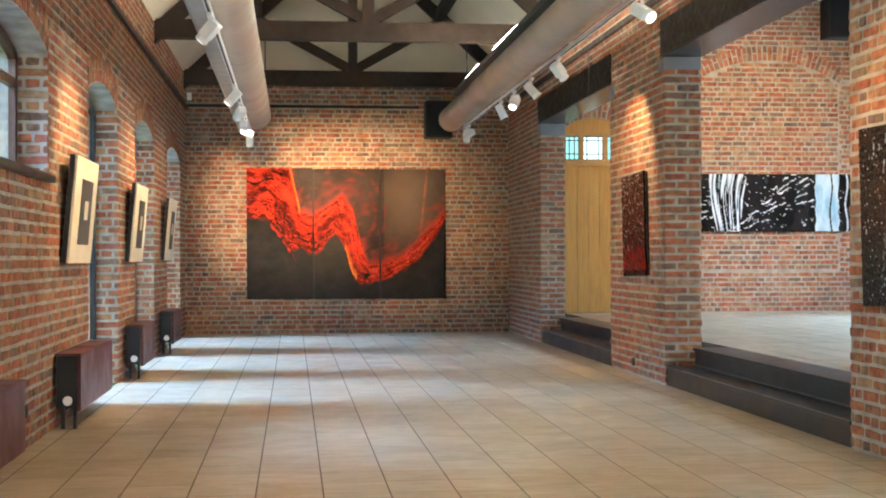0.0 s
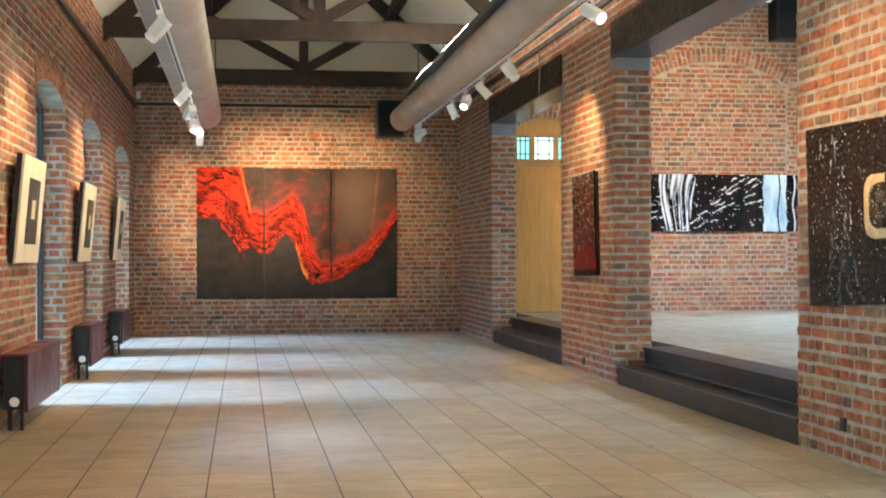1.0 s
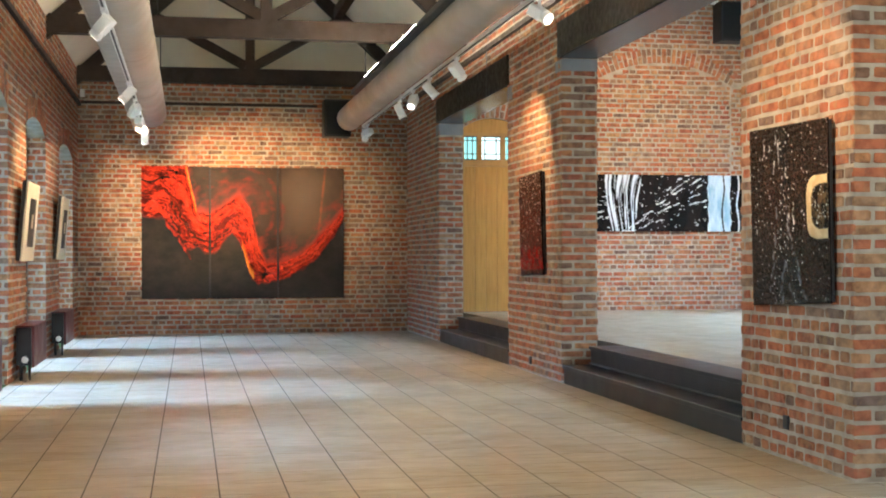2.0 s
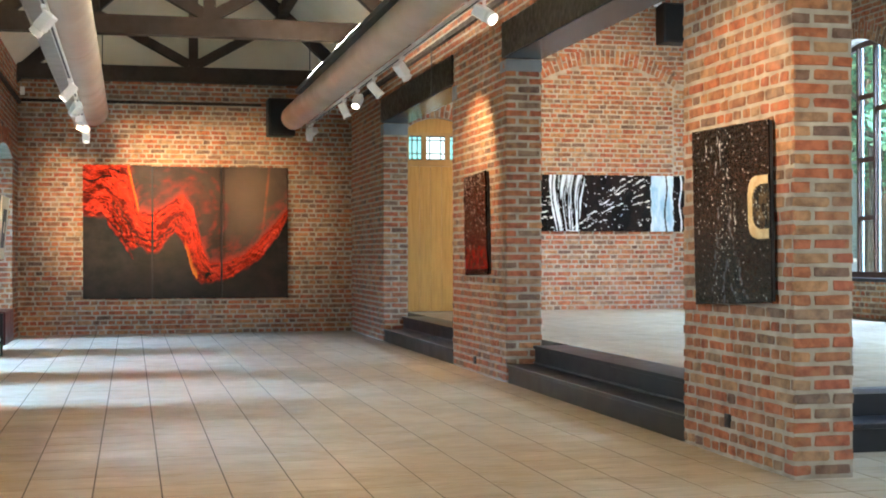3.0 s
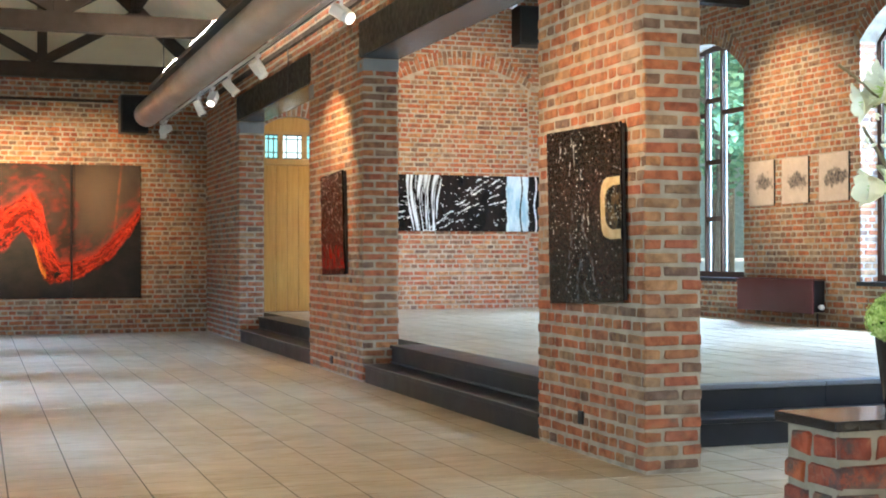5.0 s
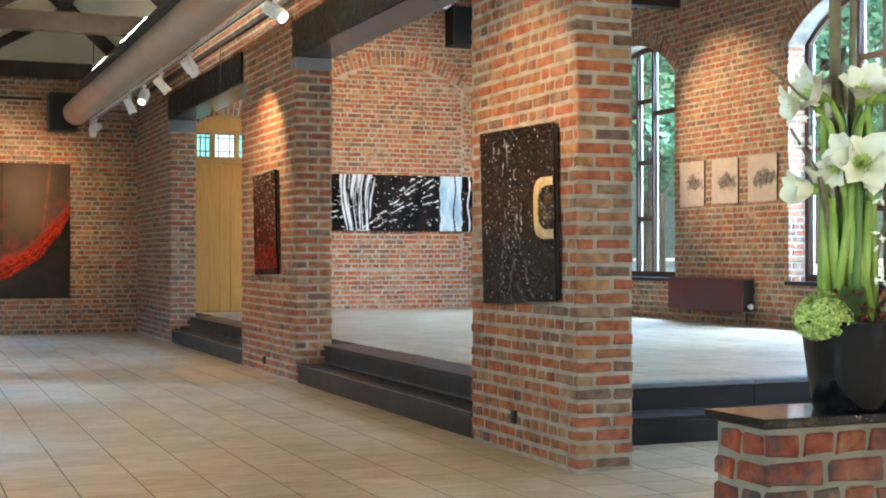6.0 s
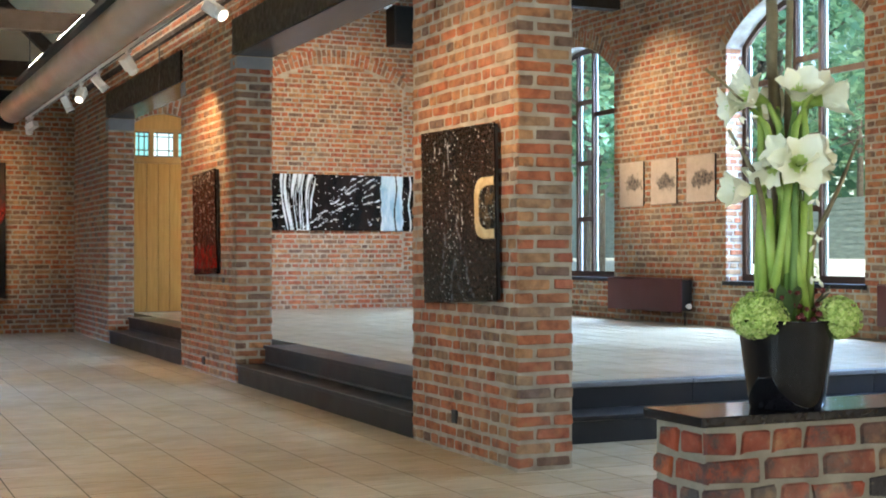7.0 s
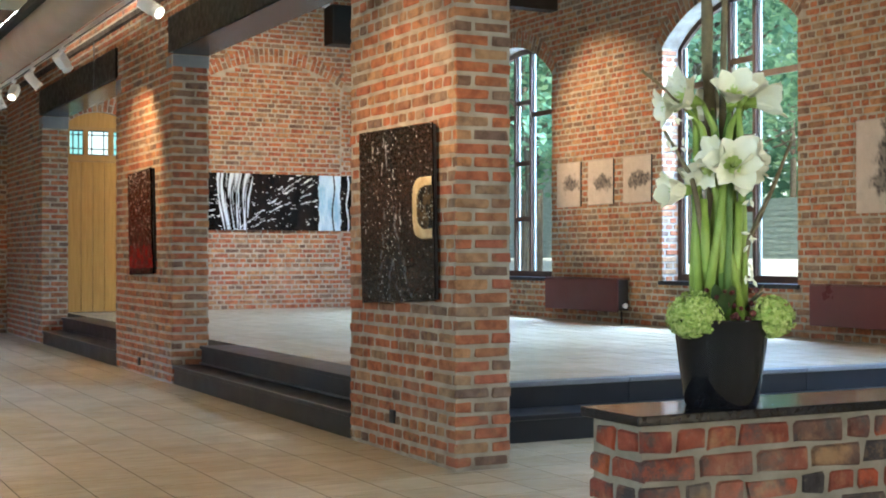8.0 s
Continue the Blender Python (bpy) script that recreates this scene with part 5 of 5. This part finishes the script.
# ---- loudspeakers, sockets, sensor ----
def loudspeaker(x0, x1, y0, y1, z0, z1):
    t = thing("loudspeaker", ((x0 + x1) / 2, y1, z0), "black box loudspeaker fixed to the brick wall", "loudspeaker", "loudspeakers")
    part("cabinet", boxed(x0, x1, y0, y1 + 0.02, z0, z1, bevel=0.015), BLACK, t)
    part("grille", boxed(x0 + 0.03, x1 - 0.03, y0 - 0.008, y0, z0 + 0.03, z1 - 0.03, bevel=0.003), plain("speaker_cloth", (0.01, 0.01, 0.01), (0.02, 0.02, 0.02), 90.0, 0.9, 0.3), t, "black cloth grille")


loudspeaker(2.08, 2.50, YF - 0.36, YF, 3.08, 3.66)
loudspeaker(8.10, 8.54, YN - 0.34, YN, 4.53, 5.15)


def socket(x, y, z, side):
    t = thing("wall_socket", (x, y, z - 0.04), "small dark wall socket in the brickwork", "socket", "wall sockets")
    part("plate", boxed(min(x, x + side * 0.018), max(x, x + side * 0.018), y - 0.032, y + 0.032, z - 0.04, z + 0.04, bevel=0.004), BLACK, t)
    part("insert", boxed(min(x, x + side * 0.021), max(x, x + side * 0.021), y - 0.018, y + 0.018, z - 0.02, z + 0.02), INK, t)


socket(XR, 7.325, 0.22, -1)
socket(XR, 13.3, 0.13, -1)
socket(XL, 8.62, 0.24, 1)
sensor = thing("wall_sensor", (-1.60, YF, 3.70), "small white sensor box high on the wall", "sensor")
part("case", boxed(-1.64, -1.57, YF - 0.05, YF + 0.01, 3.66, 3.78, bevel=0.01), WHITE, sensor)

# ---- low brick counter with granite top ----
CX0, CX1, CY0, CY1, CZ = 2.155, 5.2, 2.99, 3.225, 0.732
COUNTER_MORTAR = plain("grey_mortar", (0.17, 0.145, 0.105), (0.28, 0.245, 0.185), 9.0, 0.95, 0.9, 70.0)
COUNTER_BRICK = brick_mat("counter_brick", [(0.0, (0.05, 0.045, 0.045)), (0.16, (0.10, 0.065, 0.05)), (0.28, (0.22, 0.055, 0.03)), (0.6, (0.30, 0.062, 0.026)),
                                            (0.85, (0.17, 0.045, 0.032)), (1.0, (0.34, 0.085, 0.028))], ((0.49, 0.60, 0.85), (0.055, 0.050, 0.048)))
counter = solid("brick_counter", boxed(CX0, CX1, CY0, CY1, 0.0, CZ), COUNTER_MORTAR, "low red-brick counter under a black granite top", "counter")
brick_field(counter, (0, CY0, CZ), (1, 0, 0), (0, -1, 0), CX0 - 0.006, CX1, -0.70, -0.004, course=0.0775, length=0.205, head=0.108, joint=0.0165, single=(2.0, 3.6, -0.5, 0), seed=61, proud=0.008, material=COUNTER_BRICK)
brick_field(counter, (CX0, CY1, CZ), (0, -1, 0), (-1, 0, 0), -0.006, CY1 - CY0 + 0.006, -0.70, -0.004, course=0.0775, length=0.205, head=0.108, joint=0.0165, seed=62, proud=0.008, material=COUNTER_BRICK)
solid("granite_top", boxed(CX0 - 0.024, CX1 + 0.03, CY0 - 0.018, CY1 + 0.035, CZ, CZ + 0.028, bevel=0.004), GRANITE, "polished black granite slab on the brick counter", "countertop")
CTOP = CZ + 0.028

# ---- vase with white flowers ----
GLAZE = mat("black_glaze", (0.006, 0.006, 0.007), 0.12, spec=0.35)
pot = thing("vase", (2.506, 3.085, CTOP), "glossy black tapered ceramic vase on the granite top", "vase")
bm = bmesh.new()
lathe(bm, (2.506, 3.085, CTOP), [(0.098, 0.0), (0.106, 0.006), (0.118, 0.09), (0.131, 0.19), (0.137, 0.245), (0.139, 0.252), (0.133, 0.252), (0.128, 0.20), (0.10, 0.19)])
part("body", bm, GLAZE, pot)
bm = bmesh.new()
lathe(bm, (2.506, 3.085, CTOP), [(0.1285, 0.200), (0.1275, 0.201), (0.05, 0.212), (0.01, 0.214)], 28)
part("moss_filling", bm, plain("dark_moss", (0.02, 0.03, 0.012), (0.05, 0.06, 0.02), 40.0, 0.95, 0.6), pot, "dark moss inside the vase")
bm = bmesh.new()
tube(bm, [(2.506, 3.085, CTOP + 0.247), (2.506, 3.085, CTOP + 0.25), (2.506, 3.085, CTOP + 0.254)], [0.1385, 0.141, 0.1385], 40, caps=False)
part("rim", bm, GLAZE, pot)
SIDE, AWAY, UP = Vector((math.cos(radians(27.3)), -math.sin(radians(27.3)), 0)), Vector((math.sin(radians(27.3)), math.cos(radians(27.3)), 0)), Vector((0, 0, 1))
ROOT = Vector((2.506, 3.085, 0))


def spot_at(a, z, c=0.0):
    return ROOT + SIDE * a + AWAY * c + UP * z


PETAL = plain("white_petal", (0.80, 0.77, 0.54), (0.87, 0.85, 0.70), 14.0, 0.5, 0.1, 60.0)
PETAL_HEART = plain("green_petal_heart", (0.42, 0.55, 0.14), (0.55, 0.62, 0.22), 20.0, 0.5, 0.1)
STEM = plain("green_stem", (0.19, 0.29, 0.04), (0.30, 0.40, 0.085), 12.0, 0.45, 0.1)
STEM_DARK = plain("dark_green_stem", (0.07, 0.14, 0.025), (0.13, 0.22, 0.045), 12.0, 0.5, 0.1)
TWIG = plain("brown_twig", (0.12, 0.095, 0.05), (0.23, 0.18, 0.10), 20.0, 0.85, 0.4)
LIME = mat("hydrangea", (0.4, 0.5, 0.12), 0.6)
hn = Nodes(LIME)
hn.color(hn.ramp(hn.piece(), [(0.0, (0.22, 0.34, 0.06)), (0.5, (0.42, 0.54, 0.12)), (1.0, (0.60, 0.66, 0.24))]))
DARKLEAF = plain("dark_leaf", (0.03, 0.06, 0.018), (0.06, 0.10, 0.03), 20.0, 0.45, 0.2)
BERRY = mat("dark_berry", (0.10, 0.012, 0.012), 0.3)
bouquet = thing("flower_arrangement", spot_at(0, CTOP + 0.19), "white amaryllis, lime hydrangea and bare twigs arranged in the vase", "flowers")


def petal(bm, base, axis, out, length, width, flare):
    """One pointed petal that rises along axis and bends outward."""
    side = axis.cross(out).normalized()
    prev = None
    for k in range(8):
        t = k / 7
        c = base + axis * (length * (t * 0.95 - flare * 0.35 * t * t)) + out * (length * (0.08 + 0.35 * t + flare * 0.55 * t * t))
        w = width * min(1.0, 0.30 + 1.9 * t) * (1 - t ** 4.0) ** 0.7 + 0.0008
        rise = (axis * 0.8 - out * 0.5).normalized()
        row = [bm.verts.new(c + side * (w * s) + rise * (0.30 * w * s * s) + axis * (0.07 * width * math.sin(11 * t + 4 * s + 30 * width))) for s in (-1, -0.5, 0, 0.5, 1)]
        if prev:
            for i in range(4):
                bm.faces.new((prev[i], prev[i + 1], row[i + 1], row[i])).smooth = True
        prev = row


def amaryllis(at, axis, size, flare, seed):
    rng = random.Random(seed)
    axis = Vector(axis).normalized()
    a = axis.cross(Vector((0.2, 0.3, 0.9))).normalized()
    b = axis.cross(a)
    base = Vector(at) - axis * size * 0.5
    bm = bmesh.new()
    for k in range(6):
        t = k * math.pi / 3 + rng.uniform(-0.15, 0.15)
        petal(bm, base, axis, a * math.cos(t) + b * math.sin(t), size * rng.uniform(0.92, 1.10), size * (0.32 if k % 2 else 0.40), flare * 0.9 + rng.uniform(-0.15, 0.2))
    f = part("bloom", bm, PETAL, bouquet, "open white amaryllis bloom")
    bm = bmesh.new()
    for k in range(6):
        t = k * math.pi / 3 + 0.3
        petal(bm, base + axis * 0.006, axis, a * math.cos(t) + b * math.sin(t), size * 0.42, size * 0.10, flare)
    part("heart", bm, PETAL_HEART, f, "green heart of the bloom")
    bm = bmesh.new()
    for k in range(5):
        t = k * 1.25
        tip = base + axis * size * 0.62 + (a * math.cos(t) + b * math.sin(t)) * size * 0.10
        tube(bm, [base + axis * 0.01, tip], [0.0022, 0.0016], 5)
    part("stamens", bm, PETAL_HEART, f)
    bm = bmesh.new()
    tube(bm, [base - axis * size * 0.30, base - axis * size * 0.1, base + axis * size * 0.12], [0.008, 0.014, 0.019], 10)
    part("calyx", bm, STEM, f)
    return base - axis * size * 0.3


FACE = -AWAY
heads = [
    (spot_at(0.022, 1.672, -0.07), FACE * 0.75 + UP * 0.75, 0.200, 0.55), (spot_at(0.070, 1.690, -0.01), SIDE * 0.35 + UP * 0.9 - FACE * 0.2, 0.185, 0.35),
    (spot_at(0.135, 1.645, -0.03), SIDE + UP * 0.10 + FACE * 0.25, 0.200, 0.35), (spot_at(0.105, 1.668, 0.03), SIDE * 0.6 + UP * 0.6 - FACE * 0.3, 0.165, 0.35),
    (spot_at(-0.125, 1.660, -0.03), -SIDE * 0.9 + UP * 0.25 + FACE * 0.35, 0.200, 0.50), (spot_at(-0.105, 1.685, 0.02), -SIDE * 0.45 + UP * 0.8, 0.165, 0.40),
    (spot_at(-0.02, 1.640, 0.09), AWAY + UP * 0.3, 0.16, 0.5),
    (spot_at(0.020, 1.462, -0.09), FACE * 0.9 + UP * 0.15 - SIDE * 0.05, 0.215, 0.75), (spot_at(0.075, 1.490, -0.04), SIDE * 0.8 + FACE * 0.3 + UP * 0.4, 0.185, 0.25),
    (spot_at(-0.030, 1.485, -0.06), -SIDE * 0.7 + FACE * 0.5 + UP * 0.35, 0.185, 0.45), (spot_at(0.02, 1.500, 0.05), UP + AWAY * 0.5, 0.16, 0.4),
    (spot_at(-0.145, 1.385, -0.03), -SIDE + FACE * 0.25 - UP * 0.03, 0.185, 0.15), (spot_at(-0.085, 1.425, -0.02), -SIDE * 0.35 + FACE * 0.3 + UP * 0.85, 0.145, 0.10),
    (spot_at(-0.165, 1.625, 0.0), -SIDE - UP * 0.25 + FACE * 0.2, 0.150, 0.70), (spot_at(0.050, 1.430, -0.07), SIDE * 0.4 + FACE * 0.8 - UP * 0.35, 0.165, 0.60),
    (spot_at(0.105, 1.460, 0.0), SIDE + UP * 0.2, 0.140, 0.15), (spot_at(-0.055, 1.440, -0.05), -SIDE * 0.6 + FACE * 0.5 - UP * 0.4, 0.150, 0.50),
]
for k, (at, axis, size, flare) in enumerate(heads):
    foot = amaryllis(at, axis, size * 0.49, flare, 200 + k)
    low = spot_at(0.075 * math.sin(k * 2.1), CTOP + 0.2, 0.05 * math.cos(k * 1.7))
    neck = Vector((0.7 * foot.x + 0.3 * low.x, 0.7 * foot.y + 0.3 * low.y, foot.z - 0.07))
    bm = bmesh.new()
    tube(bm, [low, low.lerp(neck, 0.5) + SIDE * 0.006 * math.sin(k), neck, foot], [0.014, 0.0125, 0.011, 0.007], 10)
    part("stem", bm, STEM if k % 3 else STEM_DARK, bouquet)
for k in range(3):
    a = -0.05 + 0.045 * k
    bm = bmesh.new()
    tube(bm, [spot_at(a * 0.6, CTOP + 0.2, 0.03 * math.cos(k)), spot_at(a, 1.2, -0.03), spot_at(a * 1.15, 1.36 + 0.03 * math.sin(k * 3), -0.03)], [0.015, 0.014, 0.012], 10)
    part("stem", bm, STEM, bouquet)
for path, r in (([(0.0, 1.0, 0.03), (-0.02, 1.5, 0.05), (-0.03, 1.75, 0.05), (-0.038, 2.35, 0.06)], (0.016, 0.018, 0.017, 0.012)),
                ([(0.03, 1.0, 0.05), (0.02, 1.6, 0.07), (0.022, 1.8, 0.07), (0.03, 2.3, 0.08)], (0.010, 0.012, 0.010, 0.008)),
                ([(-0.06, 1.0, 0.02), (-0.05, 1.2, -0.02), (-0.09, 1.42, -0.04), (-0.165, 1.56, 0.0)], (0.009, 0.009, 0.008, 0.004)),
                ([(0.05, 1.05, 0.0), (0.075, 1.24, -0.02), (0.14, 1.38, -0.02), (0.205, 1.53, 0.0)], (0.008, 0.008, 0.007, 0.004)),
                ([(0.045, 1.05, 0.03), (0.05, 1.35, 0.0), (0.07, 1.45, 0.0)], (0.006, 0.006, 0.003)),
                ([(-0.1, 1.62, 0.0), (-0.19, 1.70, -0.02), (-0.235, 1.735, -0.02)], (0.004, 0.004, 0.005))):
    bm = bmesh.new()
    pts = [spot_at(*p) for p in path]
    fine = []
    for p, q in zip(pts, pts[1:]):
        for k in range(4):
            fine.append(p.lerp(q, k / 4) + Vector((noise.noise(p * 9 + Vector((k, 0, 0))), noise.noise(p * 7 + Vector((0, k, 0))), 0)) * 0.005)
    fine.append(pts[-1])
    tube(bm, fine, list(np.interp(np.linspace(0, 1, len(fine)), np.linspace(0, 1, len(r)), r) * (1 + 0.12 * np.sin(np.arange(len(fine)) * 2.3))), 9)
    part("twig", bm, TWIG, bouquet, "bare brown twig")
# catkins on the twigs
rng = random.Random(9)
for k in range(26):
    a, z = (0.06 + 0.03 * rng.random(), rng.uniform(1.1, 1.42)) if k % 2 else (-0.10 - 0.08 * rng.random(), rng.uniform(1.50, 1.72))
    p = spot_at(a, z, -0.05)
    d = (SIDE * rng.uniform(-1, 1) + UP * rng.uniform(-0.2, 1)).normalized()
    bm = bmesh.new()
    tube(bm, [p - d * 0.012, p, p + d * 0.012], [0.002, 0.006, 0.001], 6)
    part("catkin", bm, PETAL, bouquet)


def hydrangea(at, rx, rz, count, seed):
    rng = random.Random(seed)
    verts, faces = [], []
    for k in range(count):
        d = Vector((rng.gauss(0, 1), rng.gauss(0, 1), rng.gauss(0, 1))).normalized()
        p = Vector(at) + Vector((d.x * rx, d.y * rx, d.z * rz)) * rng.uniform(0.72, 1.06) * (1 + 0.16 * noise.noise(d * 2.6 + Vector((seed, 0, 0))))
        s1 = d.cross(Vector((rng.gauss(0, 1), rng.gauss(0, 1), rng.gauss(0, 1)))).normalized()
        s2 = d.cross(s1)
        r = rng.uniform(0.009, 0.0145)
        for q in range(4):
            t = q * math.pi / 2
            u = s1 * math.cos(t) + s2 * math.sin(t)
            w = s1 * -math.sin(t) + s2 * math.cos(t)
            i = len(verts)
            verts += [p, p + u * r * 0.6 + w * r * 0.42 + d * 0.002, p + u * r * 1.05 - d * 0.002, p + u * r * 0.6 - w * r * 0.42 + d * 0.002]
            faces.append((i, i + 1, i + 2, i + 3))
    me = bpy.data.meshes.new("hydrangea_head")
    me.from_pydata([tuple(v) for v in verts], [], faces)
    me.materials.append(LIME)
    tagged(under(new("hydrangea_head", me), bouquet), "round lime-green hydrangea head of small florets")


hydrangea(spot_at(-0.088, 1.022, -0.07), 0.080, 0.066, 760, 5)
hydrangea(spot_at(0.135, 1.020, -0.05), 0.060, 0.060, 540, 6)
hydrangea(spot_at(0.02, 1.00, 0.10), 0.06, 0.05, 200, 7)
for k in range(40):
    p = spot_at(rng.uniform(-0.10, 0.10), rng.uniform(1.01, 1.10), rng.uniform(-0.11, 0.02))
    bm = bmesh.new()
    bmesh.ops.create_icosphere(bm, subdivisions=1, radius=rng.uniform(0.007, 0.011), matrix=Matrix.Translation(p))
    part("berry", bm, BERRY, bouquet)
for k in range(22):
    a = rng.uniform(0, 6.28)
    p = spot_at(0.05 * math.cos(a), rng.uniform(0.98, 1.05), 0.05 * math.sin(a) - 0.03)
    out = (SIDE * math.cos(a) + AWAY * math.sin(a) + UP * rng.uniform(0.7, 1.6)).normalized()
    bm = bmesh.new()
    petal(bm, p, (out + UP * 0.3).normalized(), out, rng.uniform(0.05, 0.085), rng.uniform(0.012, 0.02), 0.3)
    part("leaf", bm, DARKLEAF, bouquet)


# ---- the bricks of all walls ----
for job in PENDING:
    lay_bricks(*job)
